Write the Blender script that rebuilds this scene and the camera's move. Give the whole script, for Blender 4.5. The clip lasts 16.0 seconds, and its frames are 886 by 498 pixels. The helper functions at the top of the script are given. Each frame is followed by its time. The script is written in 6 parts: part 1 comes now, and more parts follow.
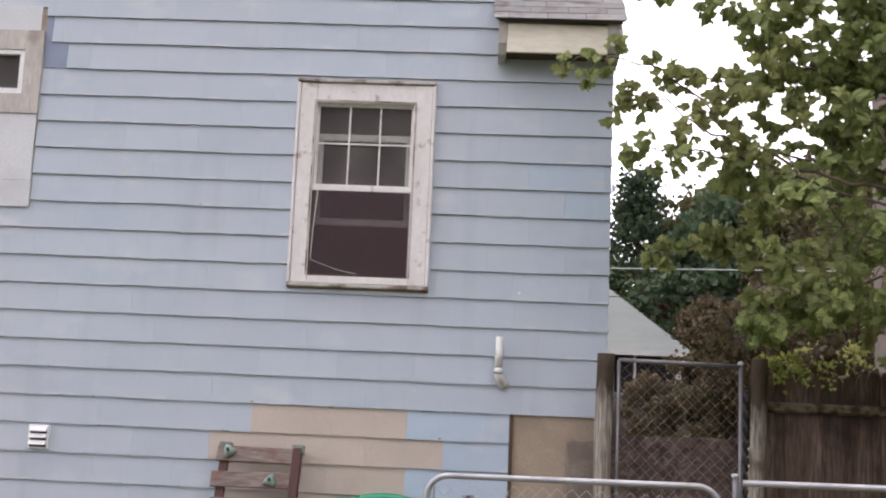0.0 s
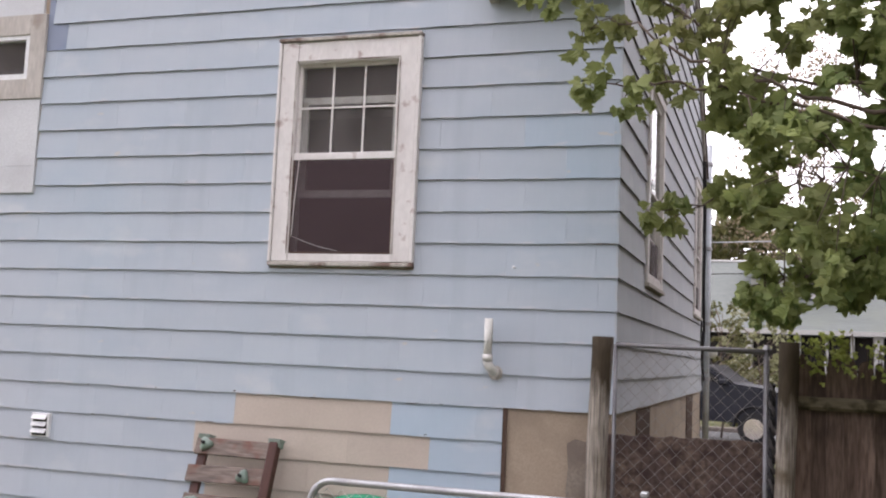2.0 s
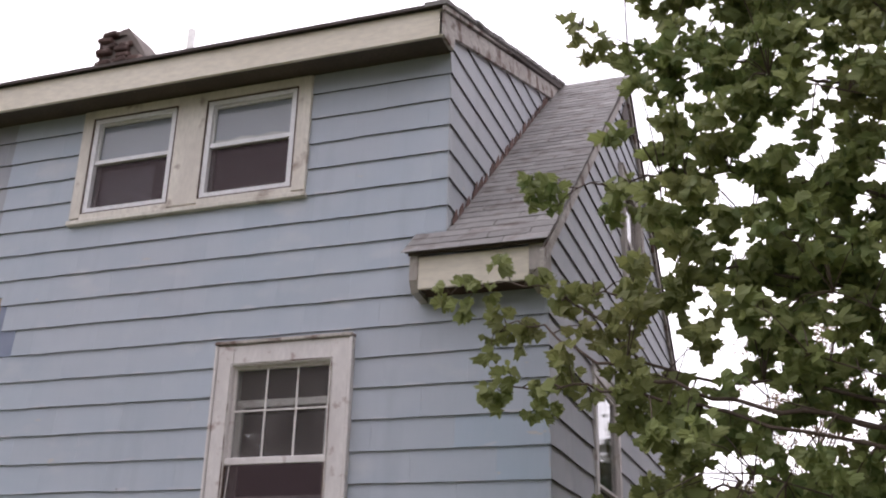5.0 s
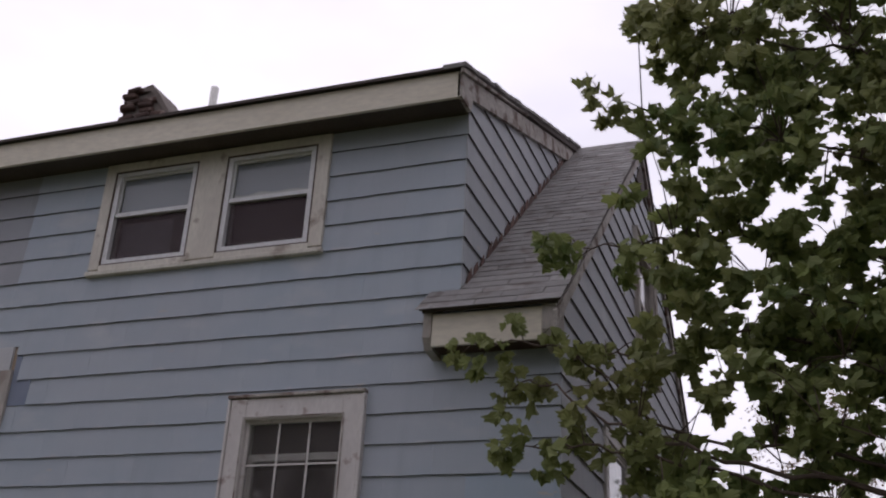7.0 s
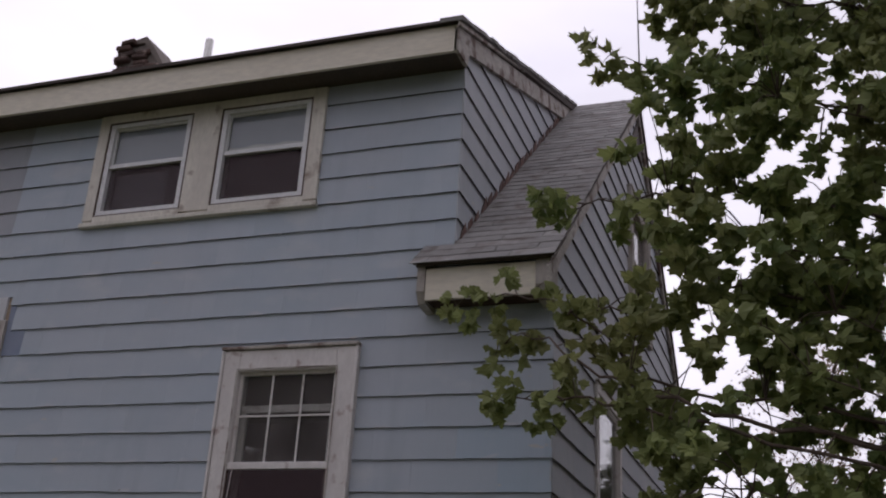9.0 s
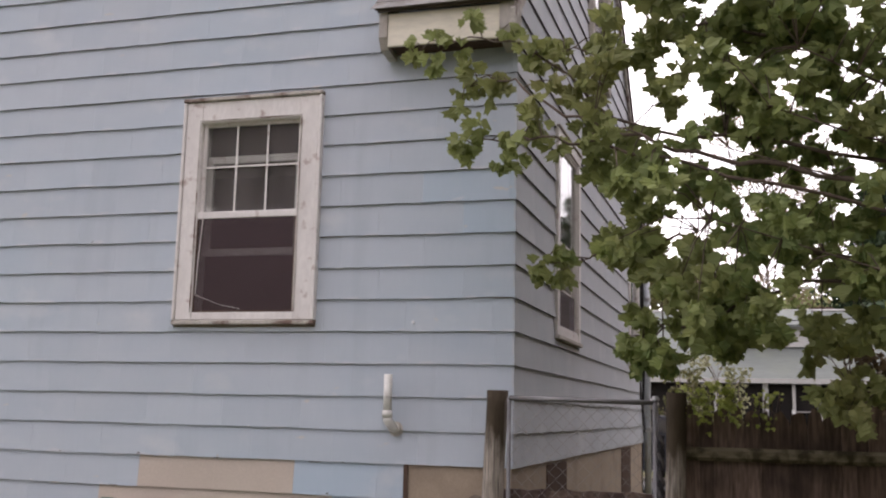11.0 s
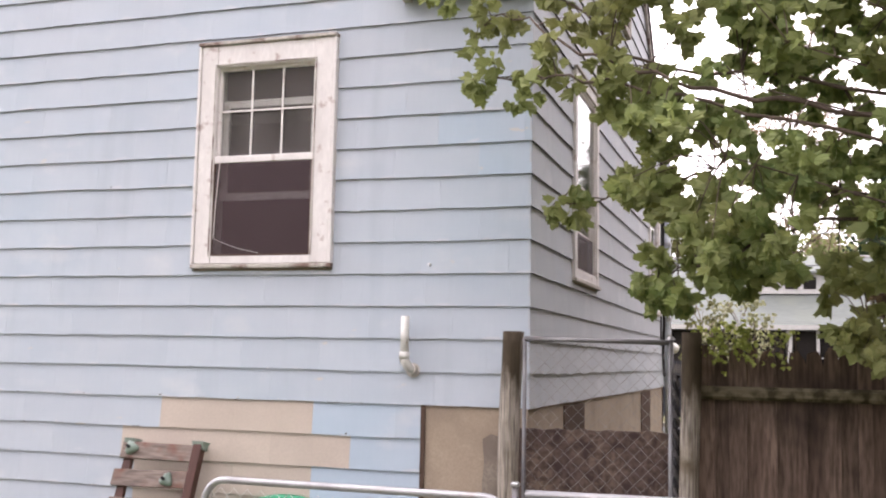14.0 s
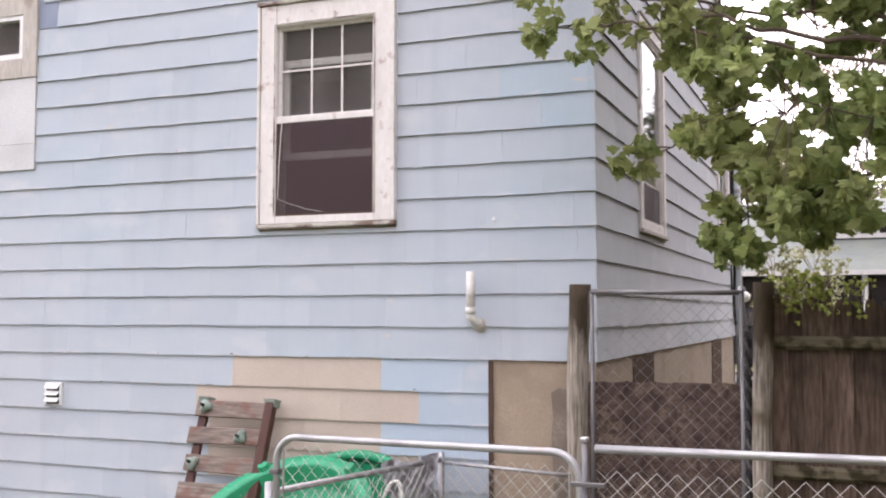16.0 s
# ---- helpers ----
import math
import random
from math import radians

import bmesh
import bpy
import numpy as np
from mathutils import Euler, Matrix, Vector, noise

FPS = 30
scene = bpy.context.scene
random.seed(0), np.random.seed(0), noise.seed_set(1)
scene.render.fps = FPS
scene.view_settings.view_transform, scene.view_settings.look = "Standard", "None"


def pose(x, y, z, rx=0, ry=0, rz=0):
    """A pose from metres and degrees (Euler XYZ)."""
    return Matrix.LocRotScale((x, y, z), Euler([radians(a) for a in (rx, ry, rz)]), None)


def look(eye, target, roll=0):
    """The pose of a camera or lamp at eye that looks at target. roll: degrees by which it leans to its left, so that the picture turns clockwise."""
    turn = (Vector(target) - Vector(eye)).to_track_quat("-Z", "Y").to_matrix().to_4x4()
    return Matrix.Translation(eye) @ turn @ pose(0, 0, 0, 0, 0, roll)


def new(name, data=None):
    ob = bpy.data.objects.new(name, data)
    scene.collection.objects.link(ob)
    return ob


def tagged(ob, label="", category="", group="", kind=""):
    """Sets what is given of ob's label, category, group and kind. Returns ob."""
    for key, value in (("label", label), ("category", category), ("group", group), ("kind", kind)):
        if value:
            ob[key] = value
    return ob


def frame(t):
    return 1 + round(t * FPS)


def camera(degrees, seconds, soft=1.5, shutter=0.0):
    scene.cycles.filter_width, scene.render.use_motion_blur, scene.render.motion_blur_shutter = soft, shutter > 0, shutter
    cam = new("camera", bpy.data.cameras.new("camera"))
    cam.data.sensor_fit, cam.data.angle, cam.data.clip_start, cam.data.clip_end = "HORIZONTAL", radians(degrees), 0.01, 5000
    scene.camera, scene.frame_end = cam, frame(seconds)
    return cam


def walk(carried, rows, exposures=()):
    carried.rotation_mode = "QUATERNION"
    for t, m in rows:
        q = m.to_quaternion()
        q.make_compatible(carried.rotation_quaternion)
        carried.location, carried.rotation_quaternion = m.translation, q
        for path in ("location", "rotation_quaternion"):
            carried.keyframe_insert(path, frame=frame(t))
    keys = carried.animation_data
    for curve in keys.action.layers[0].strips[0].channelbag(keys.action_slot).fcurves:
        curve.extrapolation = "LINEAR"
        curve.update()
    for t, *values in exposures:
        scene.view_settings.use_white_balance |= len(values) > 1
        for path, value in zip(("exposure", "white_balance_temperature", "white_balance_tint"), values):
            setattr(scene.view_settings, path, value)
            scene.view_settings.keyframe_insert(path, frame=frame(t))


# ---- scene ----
cam = camera(46.59, 16.0, soft=2.1)
PATH = [
    (0, (-0.95, -8.116, 1.672), (-1.037, -6.135, 1.93), 2.46),
    (0.2, (-0.716, -7.901, 1.698), (-0.879, -5.92, 1.917), 1.61),
    (0.5, (-0.391, -7.591, 1.66), (-0.605, -5.62, 1.926), 2.64),
    (0.7, (-0.119, -7.553, 1.635), (-0.358, -5.585, 1.905), 2.12),
    (1, (0.212, -7.532, 1.65), (-0.108, -5.566, 1.833), 1.94),
    (1.2, (0.423, -7.319, 1.677), (0.064, -5.356, 1.811), 1.30),
    (1.3, (0.51, -7.22, 1.686), (0.137, -5.259, 1.809), 1.12),
    (1.5, (0.674, -7.03, 1.722), (0.257, -5.079, 1.869), 1.18),
    (1.7, (0.823, -6.901, 1.753), (0.341, -4.969, 1.94), 2.76),
    (1.8, (0.878, -6.841, 1.776), (0.361, -4.917, 1.959), 2.95),
    (2, (1.013, -6.767, 1.784), (0.393, -4.877, 1.99), 2.44),
    (2.2, (1.157, -6.652, 1.717), (0.406, -4.811, 1.932), 4.04),
    (2.5, (1.362, -6.594, 1.7), (0.504, -4.798, 1.892), 4.89),
    (2.7, (1.452, -6.528, 1.711), (0.613, -4.721, 1.894), 4.55),
    (3, (1.263, -6.505, 1.73), (0.613, -4.634, 2.01), 3.03),
    (3.5, (1.524, -6.496, 1.873), (0.876, -4.638, 2.23), 1.03),
    (4, (1.553, -6.462, 1.915), (0.882, -4.639, 2.392), 0.31),
    (4.5, (1.536, -6.547, 1.958), (0.913, -4.747, 2.57), 0.31),
    (5, (1.575, -6.526, 1.996), (0.945, -4.769, 2.715), 1.40),
    (7.5, (1.592, -6.581, 1.955), (0.95, -4.878, 2.784), 3.09),
    (8, (1.585, -6.571, 1.963), (0.948, -4.868, 2.795), 3.32),
    (8.5, (1.598, -6.586, 1.945), (0.961, -4.876, 2.763), 3.29),
    (9, (1.587, -6.564, 1.914), (0.947, -4.827, 2.67), 3.41),
    (9.5, (1.608, -6.545, 1.927), (0.975, -4.756, 2.558), 2.78),
    (10, (1.505, -6.642, 1.885), (0.937, -4.792, 2.392), 2.01),
    (12.5, (1.574, -6.601, 1.764), (0.964, -4.707, 1.957), 1.30),
    (13, (1.572, -6.598, 1.759), (0.95, -4.709, 1.965), 1.35),
    (13.5, (1.559, -6.609, 1.764), (0.941, -4.718, 1.974), 1.02),
    (14, (1.578, -6.608, 1.758), (0.955, -4.72, 1.972), 1.14),
    (14.5, (1.575, -6.613, 1.761), (0.945, -4.726, 1.968), 0.69),
    (15, (1.569, -6.621, 1.764), (0.938, -4.732, 1.953), 0.59),
    (15.5, (1.571, -6.616, 1.779), (0.924, -4.728, 1.904), 0.44),
    (16, (1.576, -6.569, 1.775), (0.831, -4.717, 1.897), -0.02),
]
EXPOSURES = [(0, 0.80, 6500, 16), (1.0, 0.47, 6500, 16), (1.5, 0.49, 6500, 16), (2.0, 0.84, 6500, 16), (2.5, 1.17, 6500, 17), (3.0, 1.25, 6600, 17), (3.5, 0.92, 6600, 18), (4.0, 0.84, 6600, 18), (4.5, 0.68, 6600, 18), (5.0, 0.25, 6450, 18), (7.3, -0.95, 6300, 19), (9.0, -0.95, 6300, 19), (9.5, -0.24, 6400, 18), (10.0, 0.1, 6550, 18), (12.3, 1.0, 6750, 16), (12.6, 1.12, 6750, 16), (13.0, 1.29, 6820, 17), (13.6, 1.31, 6800, 17), (14.5, 1.33, 6680, 18), (16.0, 1.30, 6620, 17)]
walk(cam, [(t, look(eye, target, roll)) for t, eye, target, roll in PATH], EXPOSURES)
SKY, SUN = 1.3, 0.5

# ---- world, sun ----
world = bpy.data.worlds.new("overcast_sky")
scene.world = world
world.use_nodes = True
wn, wl = world.node_tree.nodes, world.node_tree.links
wn.clear()
w_out = wn.new("ShaderNodeOutputWorld")
w_bg = wn.new("ShaderNodeBackground")
w_sky = wn.new("ShaderNodeTexSky")
w_sky.sky_type = "NISHITA"
w_sky.sun_disc = False
w_sky.sun_elevation = radians(43)
w_sky.sun_rotation = radians(-42)
w_dim = wn.new("ShaderNodeMix")
w_dim.data_type = "RGBA"
w_dim.blend_type = "MULTIPLY"
w_dim.inputs[0].default_value = 1.0
w_dim.inputs[7].default_value = (0.1, 0.1, 0.1, 1)
w_co = wn.new("ShaderNodeTexCoord")
w_map = wn.new("ShaderNodeMapping")
w_map.inputs["Scale"].default_value = (1.2, 1.2, 2.6)
w_noise = wn.new("ShaderNodeTexNoise")
w_noise.inputs["Scale"].default_value = 1.6
w_noise.inputs["Detail"].default_value = 5
w_noise.inputs["Roughness"].default_value = 0.5
w_ramp = wn.new("ShaderNodeValToRGB")
w_ramp.color_ramp.elements[0].position, w_ramp.color_ramp.elements[0].color = 0.32, (0.86, 0.84, 0.91, 1)
w_ramp.color_ramp.elements[1].position, w_ramp.color_ramp.elements[1].color = 0.66, (1.2, 1.17, 1.2, 1)
w_mix = wn.new("ShaderNodeMix")
w_mix.data_type = "RGBA"
w_mix.inputs[0].default_value = 0.93
wl.new(w_co.outputs["Generated"], w_map.inputs[0])
wl.new(w_map.outputs[0], w_noise.inputs["Vector"])
wl.new(w_noise.outputs[0], w_ramp.inputs[0])
wl.new(w_sky.outputs[0], w_dim.inputs[6])
wl.new(w_dim.outputs[2], w_mix.inputs[6])
wl.new(w_ramp.outputs[0], w_mix.inputs[7])
wl.new(w_mix.outputs[2], w_bg.inputs[0])
w_glow = wn.new("ShaderNodeVectorMath")
w_glow.operation = "DOT_PRODUCT"
w_glow.inputs[1].default_value = (-0.58, 0.64, 0.50)
w_side = wn.new("ShaderNodeMapRange")
w_side.inputs["From Min"].default_value, w_side.inputs["From Max"].default_value = -0.9, 1.0
w_side.inputs["To Min"].default_value, w_side.inputs["To Max"].default_value = SKY * 0.72, SKY * 1.48
wl.new(w_co.outputs["Generated"], w_glow.inputs[0])
wl.new(w_glow.outputs["Value"], w_side.inputs["Value"])
wl.new(w_side.outputs[0], w_bg.inputs[1])
wl.new(w_bg.outputs[0], w_out.inputs[0])

sun = new("sun", bpy.data.lights.new("sun", "SUN"))
sun.data.energy = SUN
sun.data.angle = radians(30)
sun.data.color = (1.0, 0.96, 0.9)
sun.matrix_world = look((-14, 15.5, 21.5), (0, 0, 2))


# ---- materials ----
def nodes_of(m):
    m.use_nodes = True
    n, l = m.node_tree.nodes, m.node_tree.links
    return n, l, n["Principled BSDF"]


def scaled_noise(n, l, scale, stretch=(1, 1, 1), detail=4, rough=0.55, own=True):
    """Noise on the thing's own surface in metres; own: shifted by the object's random number."""
    co = n.new("ShaderNodeTexCoord")
    mp = n.new("ShaderNodeMapping")
    mp.inputs["Scale"].default_value = stretch
    vec = co.outputs["Object"]
    if own:
        info = n.new("ShaderNodeObjectInfo")
        mul = n.new("ShaderNodeMath")
        mul.operation = "MULTIPLY"
        mul.inputs[1].default_value = 37.0
        add = n.new("ShaderNodeVectorMath")
        add.operation = "ADD"
        l.new(info.outputs["Random"], mul.inputs[0])
        l.new(vec, add.inputs[0])
        l.new(mul.outputs[0], add.inputs[1])
        vec = add.outputs[0]
    l.new(vec, mp.inputs[0])
    t = n.new("ShaderNodeTexNoise")
    t.inputs["Scale"].default_value = scale
    t.inputs["Detail"].default_value = detail
    t.inputs["Roughness"].default_value = rough
    l.new(mp.outputs[0], t.inputs["Vector"])
    return t.outputs[0]


def place_noise(n, l, scale, stretch=(1, 1, 1), detail=4):
    """Noise laid over the whole place in metres."""
    g = n.new("ShaderNodeNewGeometry")
    mp = n.new("ShaderNodeMapping")
    mp.inputs["Scale"].default_value = stretch
    l.new(g.outputs["Position"], mp.inputs[0])
    t = n.new("ShaderNodeTexNoise")
    t.inputs["Scale"].default_value = scale
    t.inputs["Detail"].default_value = detail
    l.new(mp.outputs[0], t.inputs["Vector"])
    return t.outputs[0]


def ranged(n, l, src, lo, hi, a=0.0, b=1.0):
    r = n.new("ShaderNodeMapRange")
    r.inputs["From Min"].default_value, r.inputs["From Max"].default_value = lo, hi
    r.inputs["To Min"].default_value, r.inputs["To Max"].default_value = a, b
    l.new(src, r.inputs["Value"])
    return r.outputs[0]


def mixed(n, l, fac, a, b, blend="MIX"):
    m = n.new("ShaderNodeMix")
    m.data_type = "RGBA"
    m.blend_type = blend
    for sock, v in ((m.inputs[0], fac), (m.inputs[6], a), (m.inputs[7], b)):
        if isinstance(v, (int, float)):
            sock.default_value = v
        elif isinstance(v, tuple):
            sock.default_value = (*v, 1)
        else:
            l.new(v, sock)
    return m.outputs[2]


def bumped(n, l, bsdf, src, strength, distance):
    b = n.new("ShaderNodeBump")
    b.inputs["Strength"].default_value = strength
    b.inputs["Distance"].default_value = distance
    l.new(src, b.inputs["Height"])
    l.new(b.outputs[0], bsdf.inputs["Normal"])


def surface(name, base, second, rough=0.7, metal=0.0, scale=3.0, grain=60.0, stretch=(1, 1, 1), bump=0.3, depth=0.002,
            vary=0.12, stain=None, stain_at=(0.58, 0.72), stain_scale=2.0, spec=0.5, dark=0.72, streak=0.5):
    """Two colours mixed at a large scale, fine grain with relief, a brightness of its own for each object, stains."""
    m = bpy.data.materials.new(name)
    n, l, b = nodes_of(m)
    big = scaled_noise(n, l, scale, stretch)
    fine = scaled_noise(n, l, grain, stretch, detail=3)
    col = mixed(n, l, ranged(n, l, big, 0.35, 0.65), base, second)
    col = mixed(n, l, ranged(n, l, fine, 0.36, 0.66, 0.0, streak), col, tuple(c * dark for c in base))
    if stain:
        s = place_noise(n, l, stain_scale, detail=6)
        col = mixed(n, l, ranged(n, l, s, *stain_at), col, stain)
    info = n.new("ShaderNodeObjectInfo")
    val = n.new("ShaderNodeHueSaturation")
    l.new(ranged(n, l, info.outputs["Random"], 0, 1, 1 - vary, 1 + vary), val.inputs["Value"])
    l.new(col, val.inputs["Color"])
    l.new(val.outputs[0], b.inputs["Base Color"])
    b.inputs["Roughness"].default_value = rough
    b.inputs["Metallic"].default_value = metal
    b.inputs["Specular IOR Level"].default_value = spec
    l.new(ranged(n, l, big, 0.3, 0.7, max(0.05, rough - 0.1), min(1, rough + 0.1)), b.inputs["Roughness"])
    bumped(n, l, b, fine, bump, depth)
    return m


def painted_shingle(name, base, faded, peel=(0.56, 0.53, 0.5), peel_at=(0.70, 0.73)):
    """Painted cement shingle: combed vertical grain, chalky fading, small chips."""
    m = bpy.data.materials.new(name)
    n, l, b = nodes_of(m)
    comb = scaled_noise(n, l, 1.0, (75, 75, 3.0), detail=3)
    cloud = scaled_noise(n, l, 2.2, (1, 1, 1.6), detail=5)
    wash = place_noise(n, l, 0.55, detail=5)
    streak = place_noise(n, l, 1.0, (5.0, 5.0, 0.5), detail=4)
    chip = place_noise(n, l, 5.0, (1, 1, 2.2), detail=8)
    col = mixed(n, l, ranged(n, l, cloud, 0.3, 0.72), base, faded)
    col = mixed(n, l, ranged(n, l, wash, 0.35, 0.68, 0, 0.6), col, tuple(0.5 * (p + q) for p, q in zip(base, (0.57, 0.54, 0.57))))
    col = mixed(n, l, ranged(n, l, comb, 0.35, 0.7, 0.0, 0.045), col, tuple(c * 0.6 for c in base))
    col = mixed(n, l, ranged(n, l, streak, 0.56, 0.78, 0.0, 0.22), col, tuple(c * 0.66 for c in base))
    smear = place_noise(n, l, 1.7, (1, 1, 1.8), detail=7)
    col = mixed(n, l, ranged(n, l, smear, 0.58, 0.70, 0, 0.45), col, (0.60, 0.61, 0.63))
    col = mixed(n, l, ranged(n, l, chip, *peel_at, 0, 0.8), col, peel)
    co = n.new("ShaderNodeTexCoord")
    sep = n.new("ShaderNodeSeparateXYZ")
    l.new(co.outputs["Object"], sep.inputs[0])
    rub = n.new("ShaderNodeMath")
    rub.operation = "MULTIPLY_ADD"
    rub.inputs[1].default_value = -1.0
    l.new(sep.outputs[2], rub.inputs[0])
    l.new(ranged(n, l, place_noise(n, l, 4.5, (1, 1, 3), detail=8), 0.53, 0.82, 0.0, 0.07), rub.inputs[2])
    col = mixed(n, l, ranged(n, l, rub.outputs[0], 0.0, 0.012, 0, 0.5), col, (0.60, 0.59, 0.62))
    info = n.new("ShaderNodeObjectInfo")
    val = n.new("ShaderNodeHueSaturation")
    l.new(ranged(n, l, info.outputs["Random"], 0, 1, 0.975, 1.025), val.inputs["Value"])
    l.new(col, val.inputs["Color"])
    l.new(val.outputs[0], b.inputs["Base Color"])
    b.inputs["Roughness"].default_value = 0.72
    b.inputs["Specular IOR Level"].default_value = 0.3
    bumped(n, l, b, comb, 0.12, 0.003)
    return m


def leaf_material(name, a, c, tint):
    m = bpy.data.materials.new(name)
    n, l, b = nodes_of(m)
    g = n.new("ShaderNodeNewGeometry")
    col = mixed(n, l, g.outputs["Random Per Island"], a, c)
    s = place_noise(n, l, 0.9)
    col = mixed(n, l, ranged(n, l, s, 0.45, 0.75, 0, 0.6), col, tint)
    info = n.new("ShaderNodeObjectInfo")
    val = n.new("ShaderNodeHueSaturation")
    l.new(ranged(n, l, info.outputs["Random"], 0, 1, 0.8, 1.2), val.inputs["Value"])
    l.new(col, val.inputs["Color"])
    l.new(val.outputs[0], b.inputs["Base Color"])
    b.inputs["Roughness"].default_value = 0.55
    b.inputs["Specular IOR Level"].default_value = 0.3
    tr = n.new("ShaderNodeBsdfTranslucent")
    l.new(val.outputs[0], tr.inputs["Color"])
    mx = n.new("ShaderNodeMixShader")
    mx.inputs[0].default_value = 0.36
    l.new(b.outputs[0], mx.inputs[1])
    l.new(tr.outputs[0], mx.inputs[2])
    l.new(mx.outputs[0], n["Material Output"].inputs["Surface"])
    return m


def glass_material(name, tint=(0.86, 0.87, 0.86), dust_sheen=0.0):
    m = bpy.data.materials.new(name)
    n, l, b = nodes_of(m)
    n.remove(b)
    clear = n.new("ShaderNodeBsdfTransparent")
    clear.inputs[0].default_value = (*tint, 1)
    gloss = n.new("ShaderNodeBsdfGlossy")
    gloss.inputs["Roughness"].default_value = 0.03
    lw = n.new("ShaderNodeLayerWeight")
    lw.inputs[0].default_value = 0.5
    pw = n.new("ShaderNodeMath")
    pw.operation = "POWER"
    pw.inputs[1].default_value = 5.0
    l.new(lw.outputs["Facing"], pw.inputs[0])
    mx = n.new("ShaderNodeMixShader")
    l.new(ranged(n, l, pw.outputs[0], 0, 1, 0.045, 0.95), mx.inputs[0])
    l.new(clear.outputs[0], mx.inputs[1])
    l.new(gloss.outputs[0], mx.inputs[2])
    # pale film: dust, and the grey of reflections painted onto the pane
    film = n.new("ShaderNodeBsdfDiffuse")
    film.inputs[0].default_value = (0.58, 0.52, 0.51, 1)
    hazed = n.new("ShaderNodeMixShader")
    l.new(ranged(n, l, place_noise(n, l, 5.0, (1, 1, 0.6), detail=6), 0.3, 0.7, dust_sheen * 0.6, dust_sheen * 1.4), hazed.inputs[0])
    l.new(mx.outputs[0], hazed.inputs[1])
    l.new(film.outputs[0], hazed.inputs[2])
    l.new(hazed.outputs[0], n["Material Output"].inputs["Surface"])
    return m


def screen_material(name):
    """Fine dark insect mesh, half see-through."""
    m = bpy.data.materials.new(name)
    n, l, b = nodes_of(m)
    b.inputs["Base Color"].default_value = (0.058, 0.031, 0.036, 1)
    b.inputs["Roughness"].default_value = 0.6
    clear = n.new("ShaderNodeBsdfTransparent")
    mx = n.new("ShaderNodeMixShader")
    mx.inputs[0].default_value = 0.48
    l.new(clear.outputs[0], mx.inputs[1])
    l.new(b.outputs[0], mx.inputs[2])
    l.new(mx.outputs[0], n["Material Output"].inputs["Surface"])
    return m


BLUE = painted_shingle("faded_blue_paint", (0.415, 0.482, 0.556), (0.468, 0.522, 0.583))
BLUE_SIDE = painted_shingle("chalky_grey_blue_paint", (0.44, 0.475, 0.515), (0.49, 0.51, 0.54))
BLUE_NEW = painted_shingle("fresh_blue_paint", (0.385, 0.485, 0.58), (0.425, 0.51, 0.60))
BLUE_GREY = painted_shingle("grey_blue_paint", (0.33, 0.35, 0.39), (0.38, 0.395, 0.43))
BLUE_DARK = painted_shingle("unfaded_blue_paint", (0.17, 0.22, 0.33), (0.24, 0.29, 0.40))
SHEATHING = surface("bare_sheathing_board", (0.37, 0.29, 0.22), (0.43, 0.345, 0.265), rough=0.9, scale=2.5, grain=90, bump=0.2, vary=0.05,
                    stain=(0.24, 0.185, 0.145), stain_at=(0.5, 0.75), stain_scale=2.6)
TAN = surface("tan_fibre_board", (0.50, 0.425, 0.365), (0.555, 0.475, 0.41), rough=0.85, scale=2.5, grain=60, bump=0.15, vary=0.05, streak=0.2,
              stain=(0.36, 0.28, 0.22), stain_at=(0.55, 0.85), stain_scale=1.4)
WHITE_TRIM = surface("worn_white_paint", (0.80, 0.765, 0.75), (0.70, 0.66, 0.645), rough=0.6, scale=5, grain=40, stretch=(1, 1, 0.4), bump=0.3,
                     vary=0.04, stain=(0.42, 0.33, 0.31), stain_at=(0.60, 0.74), stain_scale=12, streak=0.3)
PEELING = surface("peeling_grey_board", (0.60, 0.56, 0.52), (0.46, 0.42, 0.385), rough=0.85, scale=7, grain=50, stretch=(1, 0.3, 1), bump=0.5,
                  vary=0.06, stain=(0.17, 0.115, 0.095), stain_at=(0.50, 0.62), stain_scale=6, dark=0.5, streak=0.6)
GREY_TRIM = surface("weathered_trim_board", (0.56, 0.52, 0.48), (0.45, 0.41, 0.375), rough=0.8, scale=4, grain=45, stretch=(1, 1, 0.25), bump=0.4,
                    vary=0.06, stain=(0.28, 0.22, 0.18), stain_at=(0.56, 0.74), stain_scale=4, dark=0.6, streak=0.5)
CASING = surface("weathered_cream_board", (0.82, 0.78, 0.70), (0.70, 0.655, 0.59), rough=0.75, scale=4, grain=45, stretch=(1, 1, 0.3), bump=0.35,
                 vary=0.05, stain=(0.34, 0.27, 0.23), stain_at=(0.60, 0.72), stain_scale=5, dark=0.65, streak=0.4)
VINYL = surface("white_vinyl", (0.86, 0.86, 0.87), (0.80, 0.80, 0.82), rough=0.35, scale=2, grain=30, bump=0.05, vary=0.02)
CREAM = surface("cream_paint", (0.80, 0.74, 0.62), (0.72, 0.66, 0.54), rough=0.65, scale=1.5, grain=30, stretch=(0.3, 1, 1), bump=0.2, vary=0.03,
                stain=(0.42, 0.36, 0.28), stain_at=(0.6, 0.85), stain_scale=2.2)
WHITE_BOARD = surface("chalky_white_board", (0.66, 0.67, 0.69), (0.60, 0.61, 0.64), rough=0.8, scale=2, grain=70, bump=0.15, vary=0.02,
                      stain=(0.5, 0.5, 0.52), stain_at=(0.5, 0.8), stain_scale=2)
